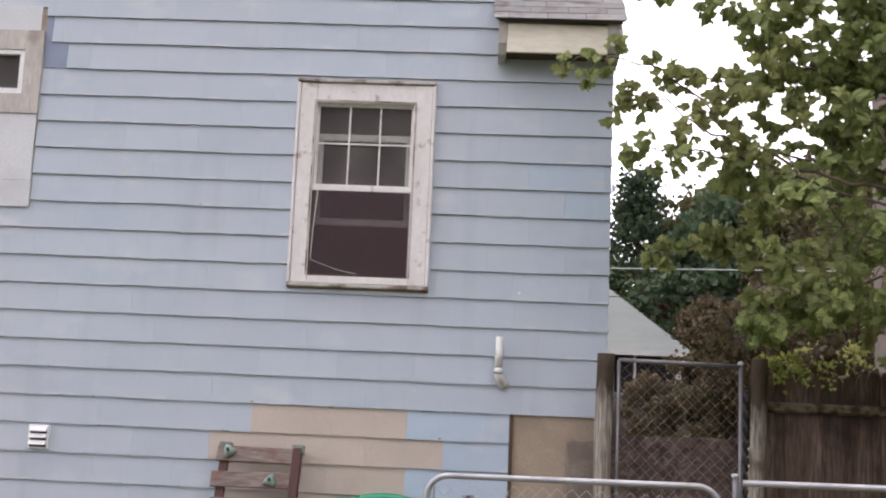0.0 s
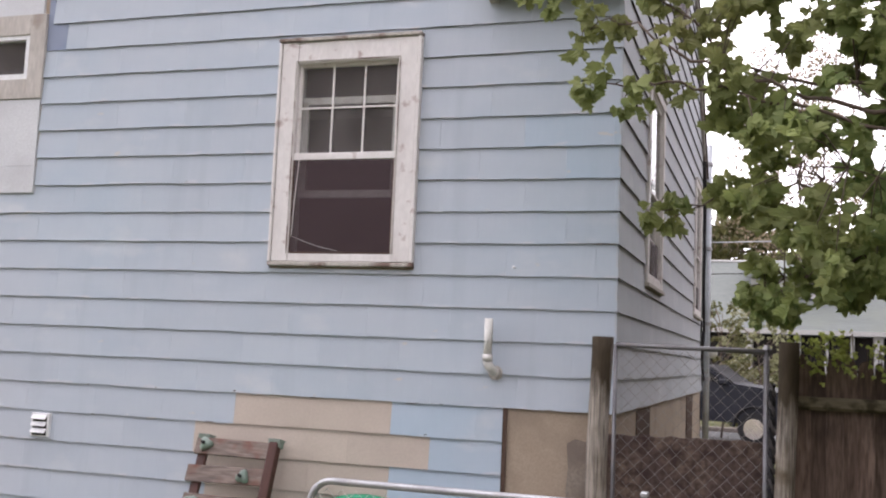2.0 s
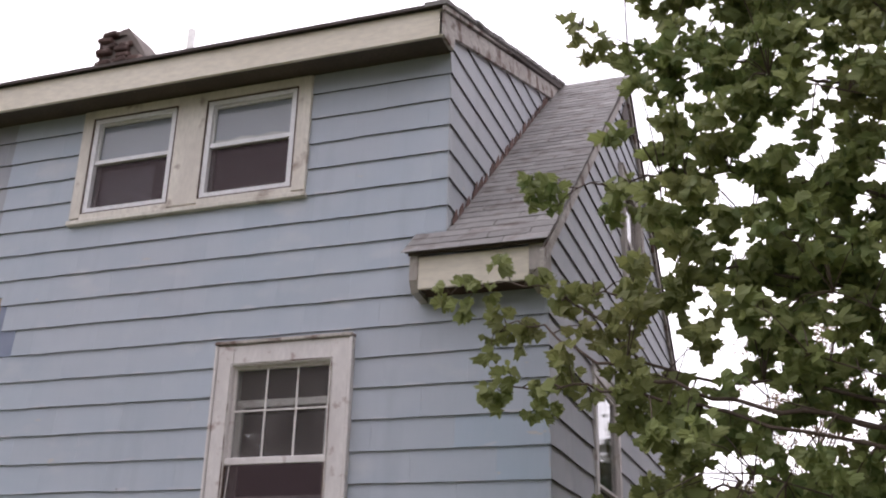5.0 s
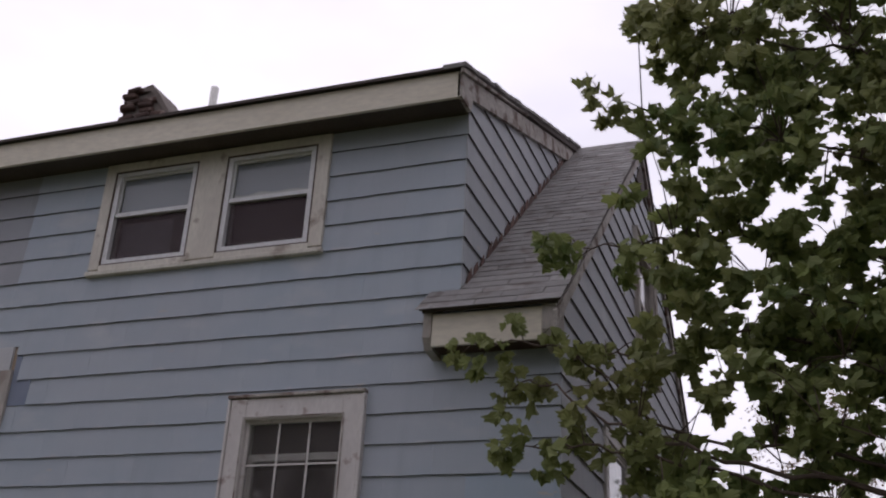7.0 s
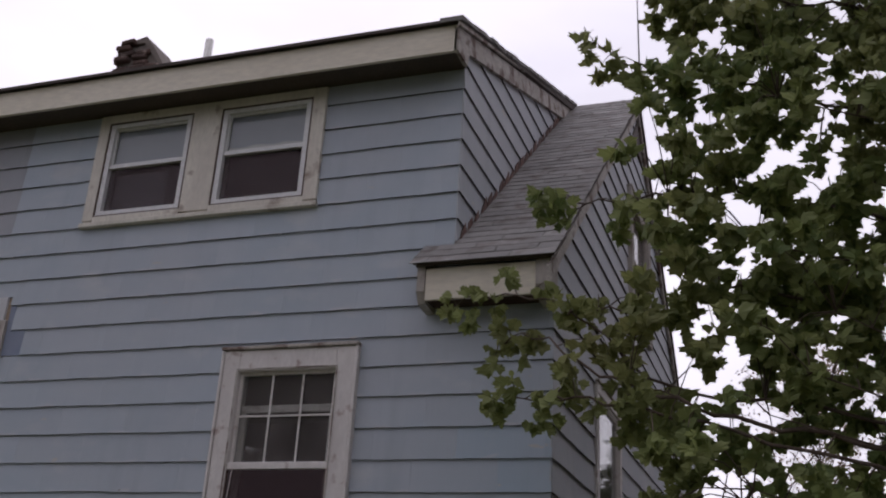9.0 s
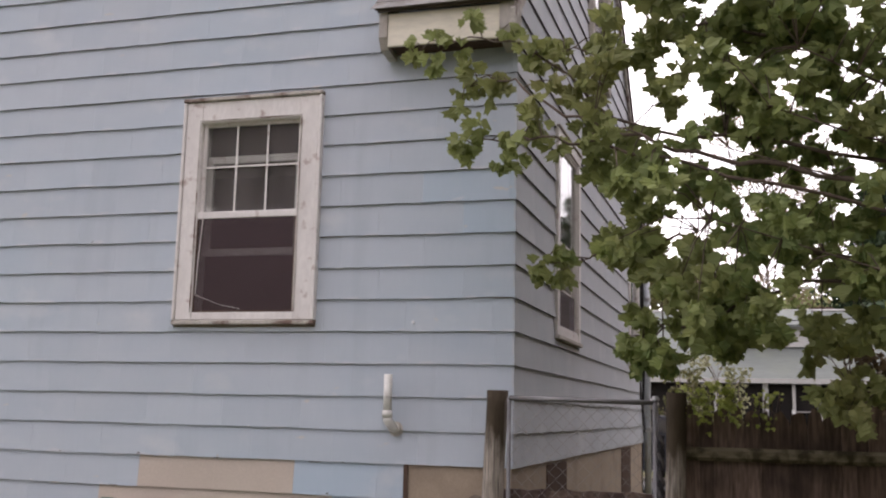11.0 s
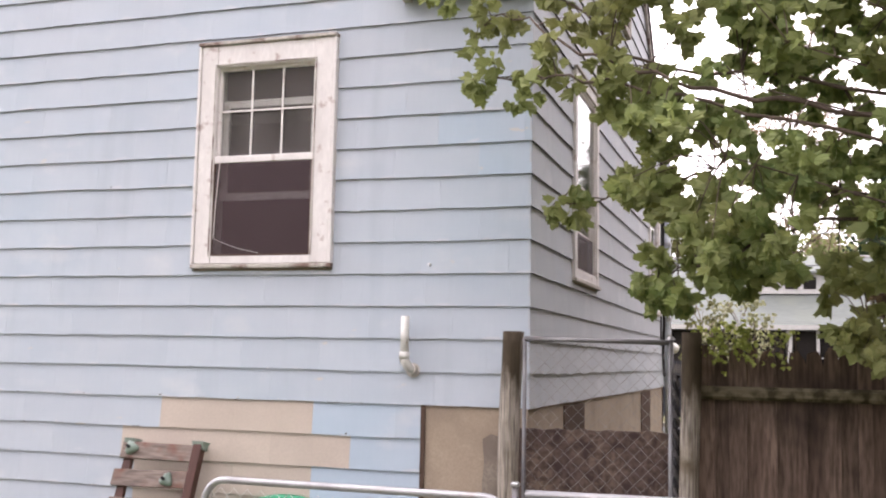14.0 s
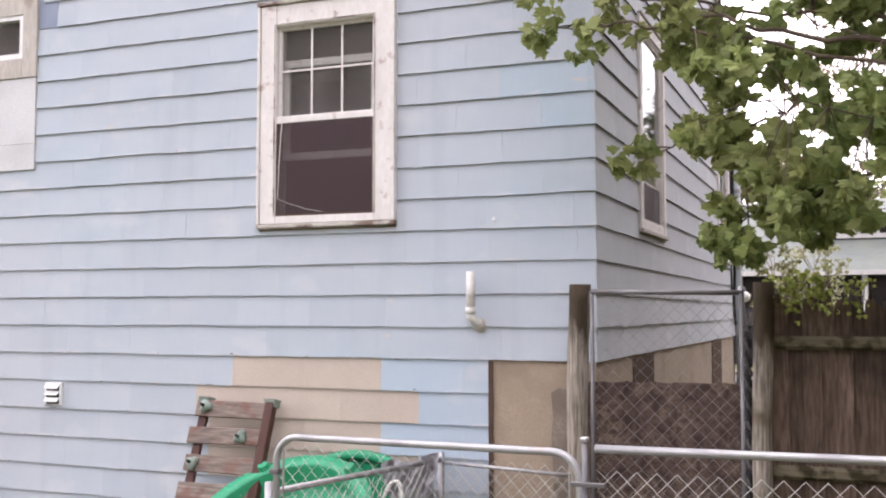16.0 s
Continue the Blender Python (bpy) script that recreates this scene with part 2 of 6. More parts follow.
DARK_WOOD = surface("dark_bare_wood", (0.085, 0.055, 0.043), (0.125, 0.083, 0.065), rough=0.9, scale=5, grain=60, stretch=(1, 1, 0.2), bump=0.4, spec=0.12)
FENCE_WOOD = surface("brown_weathered_board", (0.115, 0.076, 0.06), (0.20, 0.145, 0.115), rough=0.85, scale=3, grain=55, stretch=(1, 1, 0.12), bump=0.4,
                     depth=0.003, vary=0.22, stain=(0.035, 0.026, 0.022), stain_at=(0.5, 0.75), stain_scale=2.2, spec=0.2, dark=0.42, streak=0.75)
MOSSY_WOOD = surface("mossy_rail_wood", (0.11, 0.092, 0.06), (0.19, 0.165, 0.115), rough=0.9, scale=6, grain=50, stretch=(0.15, 1, 1), bump=0.6, vary=0.1,
                     stain=(0.042, 0.035, 0.02), stain_at=(0.45, 0.6), stain_scale=12, spec=0.2)
POST_WOOD = surface("grey_weathered_post", (0.48, 0.425, 0.37), (0.34, 0.29, 0.245), rough=0.9, scale=5, grain=85, stretch=(1, 1, 0.05), bump=0.7,
                    depth=0.004, vary=0.06, stain=(0.12, 0.095, 0.065), stain_at=(0.52, 0.72), stain_scale=3.2, spec=0.2, dark=0.25, streak=1.0)
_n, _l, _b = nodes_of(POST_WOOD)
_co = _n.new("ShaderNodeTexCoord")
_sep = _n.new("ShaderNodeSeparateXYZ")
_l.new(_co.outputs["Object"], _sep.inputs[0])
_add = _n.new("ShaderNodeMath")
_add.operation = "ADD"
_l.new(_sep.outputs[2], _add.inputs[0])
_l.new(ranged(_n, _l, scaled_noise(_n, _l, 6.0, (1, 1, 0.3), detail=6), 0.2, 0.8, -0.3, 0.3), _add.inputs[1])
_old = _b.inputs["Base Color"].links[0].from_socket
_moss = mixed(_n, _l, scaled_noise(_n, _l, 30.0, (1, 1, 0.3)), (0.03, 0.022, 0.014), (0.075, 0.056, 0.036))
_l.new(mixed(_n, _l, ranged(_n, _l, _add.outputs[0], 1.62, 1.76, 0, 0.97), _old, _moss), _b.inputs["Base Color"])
PANEL_BROWN = surface("blotchy_brown_panel", (0.125, 0.088, 0.08), (0.225, 0.165, 0.13), rough=0.95, scale=4.5, grain=35, bump=0.7, depth=0.004,
                      stain=(0.07, 0.048, 0.045), stain_at=(0.5, 0.64), stain_scale=11, spec=0.15, dark=0.45, streak=0.8)
GALV = surface("galvanised_steel", (0.50, 0.50, 0.515), (0.37, 0.36, 0.375), rough=0.52, metal=0.75, scale=6, grain=80, bump=0.1, vary=0.05,
               stain=(0.36, 0.31, 0.27), stain_at=(0.6, 0.8), stain_scale=9)
GALV_OLD = surface("dull_old_zinc", (0.22, 0.215, 0.225), (0.16, 0.155, 0.165), rough=0.55, metal=0.6, scale=6, grain=80, bump=0.1, vary=0.05,
                   stain=(0.22, 0.19, 0.17), stain_at=(0.55, 0.8), stain_scale=8)
STAINED_PLY = surface("stained_plywood", (0.20, 0.165, 0.135), (0.31, 0.26, 0.215), rough=0.9, scale=3.5, grain=50, bump=0.3,
                      stain=(0.19, 0.15, 0.125), stain_at=(0.45, 0.65), stain_scale=5)
PALE_WIRE = surface("weathered_white_wire", (0.58, 0.565, 0.54), (0.44, 0.42, 0.39), rough=0.6, metal=0.2, scale=5, grain=50, bump=0.05)
WIRE = surface("dull_zinc_wire", (0.38, 0.36, 0.345), (0.28, 0.26, 0.245), rough=0.55, metal=0.5, scale=5, grain=50, bump=0.05)
ROOFING = surface("grey_asphalt_shingle", (0.28, 0.27, 0.265), (0.34, 0.33, 0.32), rough=0.95, scale=9, grain=220, bump=0.6, depth=0.003, vary=0.15,
                  stain=(0.19, 0.165, 0.155), stain_at=(0.5, 0.7), stain_scale=7.0, spec=0.2)
ROOF_EDGE = surface("dark_roof_edge", (0.085, 0.068, 0.062), (0.13, 0.105, 0.095), rough=0.9, scale=6, grain=60, bump=0.3)
RUST = surface("rusty_flashing", (0.105, 0.05, 0.04), (0.20, 0.13, 0.11), rough=0.8, scale=12, grain=70, bump=0.4, vary=0.2)
BRICK = surface("old_dark_brick", (0.075, 0.045, 0.038), (0.13, 0.08, 0.066), rough=0.95, scale=8, grain=70, bump=0.7, depth=0.004, vary=0.3, stain=(0.27, 0.21, 0.19), stain_at=(0.54, 0.64), stain_scale=9)
MORTAR = surface("old_mortar", (0.21, 0.18, 0.16), (0.15, 0.125, 0.115), rough=0.98, scale=10, grain=90, bump=0.6)
PVC = surface("white_plastic_pipe", (0.78, 0.77, 0.74), (0.70, 0.68, 0.64), rough=0.4, scale=4, grain=30, bump=0.05)
ROOM = surface("dim_plaster_wall", (0.30, 0.17, 0.17), (0.25, 0.14, 0.145), rough=0.9, scale=1.5, grain=40, bump=0.1)
BLIND = surface("grey_window_blind", (0.56, 0.59, 0.68), (0.49, 0.52, 0.61), rough=0.85, scale=1.5, grain=50, stretch=(1, 1, 8), bump=0.15)
# Near-black for shingle undersides: course-line shade put into the colour; also a cable strand.
UNDERSIDE = surface("underside_shade_and_cable_brown", (0.05, 0.045, 0.045), (0.08, 0.073, 0.072), rough=0.95, scale=4, grain=40, bump=0.2)
CURTAIN = surface("white_net_curtain", (0.80, 0.79, 0.78), (0.70, 0.69, 0.69), rough=0.9, scale=8, grain=40, stretch=(1, 1, 0.2), bump=0.3)
# Dirty brown, taken darker so that it carries the shade under the eave.
SOFFIT = surface("shade_darkened_dirty_brown", (0.085, 0.065, 0.053), (0.125, 0.098, 0.08), rough=0.9, scale=3, grain=40, bump=0.3)
RED_STAIN = surface("red_stained_timber", (0.07, 0.026, 0.02), (0.115, 0.045, 0.034), rough=0.7, scale=5, grain=50, stretch=(1, 1, 0.15), bump=0.35)
PLANK = surface("faded_red_plank", (0.20, 0.152, 0.132), (0.29, 0.235, 0.205), rough=0.85, streak=0.8, dark=0.45, scale=5, grain=50, stretch=(0.12, 1, 1), bump=0.45, vary=0.15,
                stain=(0.16, 0.07, 0.05), stain_at=(0.5, 0.7), stain_scale=6)
HOLD = surface("grey_green_plastic", (0.19, 0.26, 0.22), (0.30, 0.35, 0.31), rough=0.5, scale=7, grain=30, bump=0.1, vary=0.1)
GREEN = surface("green_plastic", (0.015, 0.30, 0.15), (0.03, 0.36, 0.19), rough=0.45, scale=3, grain=40, bump=0.08, vary=0.03,
                stain=(0.05, 0.20, 0.11), stain_at=(0.55, 0.8), stain_scale=4)
SAND = surface("dry_sand", (0.42, 0.35, 0.24), (0.34, 0.28, 0.19), rough=0.95, scale=8, grain=150, bump=0.5)
CLOUDY = surface("cloudy_plastic_film", (0.55, 0.54, 0.58), (0.42, 0.41, 0.45), rough=0.4, scale=6, grain=25, bump=0.2, vary=0.03, stain=(0.28, 0.26, 0.28), stain_at=(0.52, 0.62), stain_scale=9)
PALE_PLASTIC = surface("pale_green_plastic", (0.55, 0.62, 0.50), (0.48, 0.54, 0.44), rough=0.5, scale=4, grain=30, bump=0.05)
BLACK = surface("black_rubber", (0.014, 0.014, 0.016), (0.026, 0.024, 0.025), rough=0.7, scale=6, grain=40, bump=0.1, spec=0.25)
CONDUIT = surface("grey_painted_conduit", (0.55, 0.58, 0.62), (0.47, 0.50, 0.54), rough=0.5, scale=4, grain=40, bump=0.05)
SOIL = surface("worn_yard_soil", (0.12, 0.105, 0.06), (0.07, 0.10, 0.035), rough=1.0, scale=1.6, grain=30, bump=0.8, depth=0.01,
               stain=(0.11, 0.10, 0.05), stain_at=(0.5, 0.7), stain_scale=0.7, spec=0.1)
ASPHALT = surface("street_asphalt", (0.05, 0.05, 0.052), (0.07, 0.068, 0.066), rough=0.9, scale=2, grain=80, bump=0.4)
CAR_PAINT = surface("near_black_car_paint", (0.012, 0.013, 0.02), (0.018, 0.02, 0.028), rough=0.45, scale=1, grain=10, bump=0.0, spec=0.25)
CHROME = surface("bright_metal", (0.7, 0.7, 0.7), (0.6, 0.6, 0.6), rough=0.2, metal=1.0, scale=3, grain=10, bump=0.0)
HEADLIGHT = surface("clear_lamp_cover", (0.75, 0.77, 0.78), (0.6, 0.62, 0.64), rough=0.15, scale=3, grain=10, bump=0.0)
FAR_ROOF = surface("pale_green_roof", (0.14, 0.155, 0.145), (0.175, 0.19, 0.18), rough=0.95, scale=0.6, grain=8, stretch=(0.3, 1, 3), bump=0.3, depth=0.02,
                   stain=(0.16, 0.175, 0.15), stain_at=(0.5, 0.7), stain_scale=0.4)
FAR_WHITE = surface("far_white_paint", (0.44, 0.43, 0.42), (0.38, 0.375, 0.365), rough=0.7, scale=1, grain=10, bump=0.05)
FAR_DARK = surface("dark_porch_opening", (0.016, 0.014, 0.014), (0.026, 0.022, 0.02), rough=0.7, scale=1, grain=10, bump=0.0, spec=0.08)
BARK = surface("maple_bark", (0.10, 0.072, 0.056), (0.16, 0.12, 0.095), rough=0.95, scale=8, grain=45, stretch=(1, 1, 0.25), bump=0.8, depth=0.005)
LEAF = leaf_material("maple_leaf", (0.125, 0.175, 0.06), (0.28, 0.325, 0.115), (0.29, 0.235, 0.11))
LEAF_YOUNG = leaf_material("young_maple_leaf", (0.20, 0.25, 0.09), (0.32, 0.36, 0.14), (0.29, 0.265, 0.11))
LEAF_DARK = leaf_material("dark_far_foliage", (0.03, 0.06, 0.03), (0.055, 0.09, 0.04), (0.07, 0.075, 0.035))
LEAF_OLIVE = leaf_material("olive_shrub_leaf", (0.085, 0.095, 0.035), (0.14, 0.135, 0.052), (0.13, 0.095, 0.045))
LEAF_LIME = leaf_material("lime_shrub_leaf", (0.17, 0.19, 0.05), (0.28, 0.28, 0.085), (0.20, 0.17, 0.06))
LEAF_VINE = leaf_material("lime_vine_leaf", (0.24, 0.29, 0.07), (0.40, 0.43, 0.12), (0.30, 0.25, 0.09))
LEAF_HAZE = leaf_material("pale_shrub_leaf", (0.25, 0.26, 0.13), (0.35, 0.35, 0.20), (0.30, 0.26, 0.17))
LEAF_PALE = leaf_material("budding_brown_leaf", (0.26, 0.19, 0.13), (0.34, 0.27, 0.19), (0.28, 0.26, 0.14))
LEAF_RUST = leaf_material("rusty_shrub_leaf", (0.062, 0.042, 0.024), (0.095, 0.07, 0.033), (0.06, 0.06, 0.025))
GLASS = glass_material("window_glass")
# Film here stands for dust and for faint reflections of foliage.
DUST_SHEEN_GLASS = glass_material("dust_sheen_window_glass", dust_sheen=0.085)
SCREEN = screen_material("insect_screen")


# ---- building helpers ----
def part(name, bm, material, parent=None, label="", smooth=False, kind=""):
    me = bpy.data.meshes.new(name)
    bm.to_mesh(me)
    bm.free()
    me.materials.append(material)
    if smooth:
        for p in me.polygons:
            p.use_smooth = True
    ob = new(name, me)
    ob.parent = parent
    return tagged(ob, label, kind=kind)


def thing(name, label, category, m=None, group="", kind=""):
    ob = new(name)
    ob.empty_display_size = 0.2
    if m is not None:
        ob.matrix_basis = m
    return tagged(ob, label, category, group, kind)


def box(x0, x1, y0, y1, z0, z1, bm=None, bevel=0.0):
    own = bm is None
    bm = bmesh.new() if own else bm
    made = bmesh.ops.create_cube(bm, size=1.0)["verts"]
    for v in made:
        v.co = Vector(((x0 + x1) / 2 + v.co.x * (x1 - x0), (y0 + y1) / 2 + v.co.y * (y1 - y0), (z0 + z1) / 2 + v.co.z * (z1 - z0)))
    if bevel:
        edges = list({e for v in made for e in v.link_edges})
        bmesh.ops.bevel(bm, geom=edges, offset=bevel, segments=1, affect="EDGES")
    return bm


def tube(points, radius, sides=8, bm=None, taper=None, cap=True):
    """A round bar along points; taper: the radius at the far end."""
    bm = bmesh.new() if bm is None else bm
    pts = [Vector(p) for p in points]
    rings = []
    side = None
    for i, p in enumerate(pts):
        d = (pts[min(i + 1, len(pts) - 1)] - pts[max(i - 1, 0)]).normalized()
        if side is None:
            side = d.cross(Vector((0, 0, 1)))
            if side.length < 0.05:
                side = d.cross(Vector((1, 0, 0)))
        side = (side - d * side.dot(d)).normalized()
        up = d.cross(side)
        r = radius if taper is None else radius + (taper - radius) * i / max(1, len(pts) - 1)
        rings.append([bm.verts.new(p + (side * math.cos(a) + up * math.sin(a)) * r) for a in [2 * math.pi * k / sides for k in range(sides)]])
    for a, b in zip(rings, rings[1:]):
        for k in range(sides):
            bm.faces.new((a[k], a[(k + 1) % sides], b[(k + 1) % sides], b[k]))
    if cap:
        bm.faces.new(rings[0][::-1])
        bm.faces.new(rings[-1])
    return bm


def smooth_path(points, steps=5):
    """Points of a limb, joined by a soft curve."""
    out = []
    n = len(points)
    for i in range(n - 1):
        p0, p1, p2, p3 = points[max(0, i - 1)], points[i], points[i + 1], points[min(n - 1, i + 2)]
        for k in range(steps):
            s = k / steps
            out.append(0.5 * ((2 * p1) + (p2 - p0) * s + (2 * p0 - 5 * p1 + 4 * p2 - p3) * s * s + (3 * p1 - p0 - 3 * p2 + p3) * s ** 3))
    return out + [points[-1]]


def prism(points, axis, a, b, bm=None):
    """A flat outline (pairs in the two other axes, in order) given depth from a to b along axis."""
    bm = bmesh.new() if bm is None else bm

    def at(p, q):
        return Vector((q, p[0], p[1])) if axis == "x" else Vector((p[0], q, p[1])) if axis == "y" else Vector((p[0], p[1], q))
    lo = [bm.verts.new(at(p, a)) for p in points]
    hi = [bm.verts.new(at(p, b)) for p in points]
    k = len(points)
    fs = [bm.faces.new(lo), bm.faces.new(hi[::-1])]
    for i in range(k):
        fs.append(bm.faces.new((lo[i], hi[i], hi[(i + 1) % k], lo[(i + 1) % k])))
    bmesh.ops.recalc_face_normals(bm, faces=fs)
    return bm


def clip(poly, planes):
    """Cut a convex outline by half planes a*u + b*v <= c."""
    for a, b, c in planes:
        out = []
        for i, p in enumerate(poly):
            q = poly[(i + 1) % len(poly)]
            dp, dq = a * p[0] + b * p[1] - c, a * q[0] + b * q[1] - c
            if dp <= 0:
                out.append(p)
            if dp * dq < 0:
                s = dp / (dp - dq)
                out.append((p[0] + s * (q[0] - p[0]), p[1] + s * (q[1] - p[1])))
        poly = out
        if len(poly) < 3:
            return []
    return poly


def wall_columns(bm, us, top, bottom, holes, a, b, axis):
    """A wall of thickness a..b along axis, cut by rectangular holes (u0, u1, v0, v1), with a top that may slope."""
    cuts = sorted({*us, *(h[0] for h in holes), *(h[1] for h in holes)})
    for u0, u1 in zip(cuts, cuts[1:]):
        mid = (u0 + u1) / 2
        marks = sorted((h[2], h[3]) for h in holes if h[0] < mid < h[1])
        v = bottom
        for h0, h1 in marks:
            if h0 > v:
                prism([(u0, v), (u1, v), (u1, h0), (u0, h0)], axis, a, b, bm)
            v = h1
        if top(mid) - v > 0.001:
            prism([(u0, v), (u1, v), (u1, top(u1)), (u0, top(u0))], axis, a, b, bm)
    return bm


# ---- the house: walls, roofs ----
COURSE, LINE = 0.222, 2.34            # height of a shingle course, height of one course line
RIDGE_Y, RIDGE_Z, PITCH = 3.80, 8.113, 0.872
DEPTH, LONG = 8.05, 9.0               # house depth and length
CHEEK_X = -0.74                       # side wall of the dormer
MAIN = (-2.537, -1.412, 2.40, 4.078)     # window trims on the front wall: x0, x1, z0, z1
SMALL = (-5.92, -4.68, 2.945, 4.635)
UPPER = (-4.11, -1.905, 5.23, 6.30)
SIDE_A, SIDE_B, SIDE_C = (1.42, 2.54, 2.41, 4.15), (6.34, 7.46, 2.41, 4.15), (3.15, 4.45, 5.30, 6.72)


def roof_z(y):
    return 4.80 + PITCH * y if y <= RIDGE_Y else 4.80 + PITCH * (2 * RIDGE_Y - y)


wall_front = part("wall_front", wall_columns(bmesh.new(), [-LONG, 0.0], lambda u: 6.30, 0.0, [
    (-2.40, -1.54, 2.42, 3.93), (-5.76, -4.82, 3.875, 4.265), (-3.99, -3.17, 5.33, 6.18), (-2.86, -2.04, 5.33, 6.18), (CHEEK_X, 0.0, 4.72, 6.30)], 0.0, 0.14, "y"), SHEATHING)
tagged(wall_front, "pale blue shingled house wall with tan patches", "wall", kind="structure")
wall_side = part("wall_side", wall_columns(bmesh.new(), [0.14, RIDGE_Y, DEPTH], lambda u: roof_z(u) - 0.09, 0.0, [
    (SIDE_A[0] + 0.1, SIDE_A[1] - 0.1, SIDE_A[2] + 0.08, SIDE_A[3] - 0.1), (SIDE_B[0] + 0.1, SIDE_B[1] - 0.1, SIDE_B[2] + 0.08, SIDE_B[3] - 0.1),
    (SIDE_C[0] + 0.1, SIDE_C[1] - 0.1, SIDE_C[2] + 0.08, SIDE_C[3] - 0.1)], -0.14, 0.0, "x"), SHEATHING)
tagged(wall_side, "grey-blue shingled gable wall above tan sheathing", "wall", kind="structure")
wall_cheek = part("wall_cheek", prism([(0.14, 4.86), (RIDGE_Y, RIDGE_Z - 0.06), (0.14, 6.50)], "x", CHEEK_X - 0.14, CHEEK_X), TAN)
tagged(wall_cheek, "shingled triangular side of the roof dormer", "wall", kind="structure")
wall_back = tagged(part("wall_back", box(-LONG, 0.0, DEPTH - 0.14, DEPTH, 0, 4.3), TAN), "plain back wall of the house", "wall", kind="structure")
wall_far = tagged(part("wall_far", prism([(0.14, 0), (DEPTH, 0), (DEPTH, 4.3), (RIDGE_Y, RIDGE_Z - 0.1), (0.14, 6.3)], "x", -LONG, -LONG + 0.14), TAN),
                  "plain end wall of the house", "wall", kind="structure")
inside = tagged(part("inside_wall", box(-LONG + 0.14, -0.14, 3.4, 3.5, 1.5, 6.6), ROOM), "dim brown plaster wall inside the house", "wall", kind="structure")
floor_low = tagged(part("floor_low", box(-LONG + 0.14, -0.14, 0.14, DEPTH - 0.14, 1.45, 1.6), DARK_WOOD), "dark boarded floor inside the house", "floor", kind="structure")
floor_up = tagged(part("floor_up", box(-LONG + 0.14, -0.14, 0.14, DEPTH - 0.14, 4.32, 4.5), ROOM), "floor between the two storeys", "floor", kind="structure")

# corner and recess of bare sheathing
recess = tagged(part("sheathing_edge", box(-0.733, -0.703, -0.014, 0.0, 0.0, 1.45), DARK_WOOD), "dark edge where the shingles stop", "trim", kind="structure")
for y0, y1 in ((1.16, 1.98), (5.66, 6.50)):
    tagged(part("sheathing_gap", box(-0.002, 0.012, y0, y1, 0.6, 1.43), DARK_WOOD), "dark brown strip in the tan sheathing", "trim", kind="structure")

# Unseen wall, added to keep sky light off the gable wall.
wall_neighbour = tagged(part("wall_neighbour", box(5.6, 5.8, -7.0, 9.5, 0, 9.5), SOFFIT), "unseen plain brown wall added to shade the gable wall", "wall", kind="structure")
# roof slabs
ang = math.atan(PITCH)
roof_main = part("roof_main", prism([(-0.28, roof_z(-0.28)), (RIDGE_Y, RIDGE_Z), (DEPTH + 0.28, roof_z(DEPTH + 0.28)), (DEPTH + 0.28, roof_z(DEPTH + 0.28) - 0.08),
                                     (RIDGE_Y, RIDGE_Z - 0.09), (-0.265, roof_z(-0.265) - 0.02)], "x", -0.95, 0.07), ROOF_EDGE)
tagged(roof_main, "steep grey asphalt shingle roof slope", "roof", kind="structure")
roof_back = tagged(part("roof_back", prism([(RIDGE_Y, RIDGE_Z), (DEPTH + 0.28, roof_z(DEPTH + 0.28)), (DEPTH + 0.28, roof_z(DEPTH + 0.28) - 0.08), (RIDGE_Y, RIDGE_Z - 0.09)],
                                           "x", -LONG - 0.1, -0.95), ROOFING), "grey asphalt roof slope behind the ridge", "roof", kind="structure")
roof_dormer = tagged(part("roof_dormer", prism([(-0.34, 6.54), (RIDGE_Y + 0.05, RIDGE_Z + 0.03), (RIDGE_Y + 0.05, RIDGE_Z - 0.07), (-0.34, 6.512)], "x", -LONG - 0.1, CHEEK_X + 0.07), ROOF_EDGE),
                     "low dark shed roof over the dormer", "roof", kind="structure")
part("rake_board", prism([(-0.30, 6.485), (3.60, 7.95), (3.25, 7.645), (-0.02, 6.41), (-0.06, 6.28), (-0.30, 6.28)], "x", CHEEK_X + 0.012, CHEEK_X + 0.045), PEELING, roof_dormer, "weathered grey rake board")
rc = random.Random(12)
for i in range(27):
    y0, sl = -0.35 + i * 0.153, (RIDGE_Z + 0.01 - 6.55) / (RIDGE_Y - 0.02 + 0.345)
    y1 = min(RIDGE_Y - 0.03, y0 + 0.165)
    lift, down = rc.uniform(0.0, 0.012), rc.uniform(0.022, 0.05)
    z0, z1 = 6.55 + sl * (y0 + 0.345) + lift, 6.55 + sl * (y1 + 0.345) + 0.002
    part("edge_shingle", prism([(y0, z0), (y1, z1), (y1, z1 - 0.035), (y0, z0 - down)], "x", CHEEK_X - 0.10, CHEEK_X + 0.076 + rc.uniform(0.0, 0.016)), ROOFING, roof_dormer)
part("drip_board", prism([(-0.335, 6.512), (RIDGE_Y - 0.05, RIDGE_Z - 0.02), (RIDGE_Y - 0.12, RIDGE_Z - 0.085), (-0.335, 6.472)], "x", CHEEK_X + 0.046, CHEEK_X + 0.068), PEELING, roof_dormer, "weathered upper rake strip")
part("fascia", box(-LONG - 0.1, CHEEK_X + 0.03, -0.30, -0.27, 6.275, 6.508), CREAM, roof_dormer, "cream painted fascia board")
# eave shade is put into the soffit colour
part("soffit", box(-LONG - 0.1, CHEEK_X + 0.01, -0.27, -0.0, 6.302, 6.32), SOFFIT, roof_dormer, "dirty brown soffit, its colour darkened for eave shade")
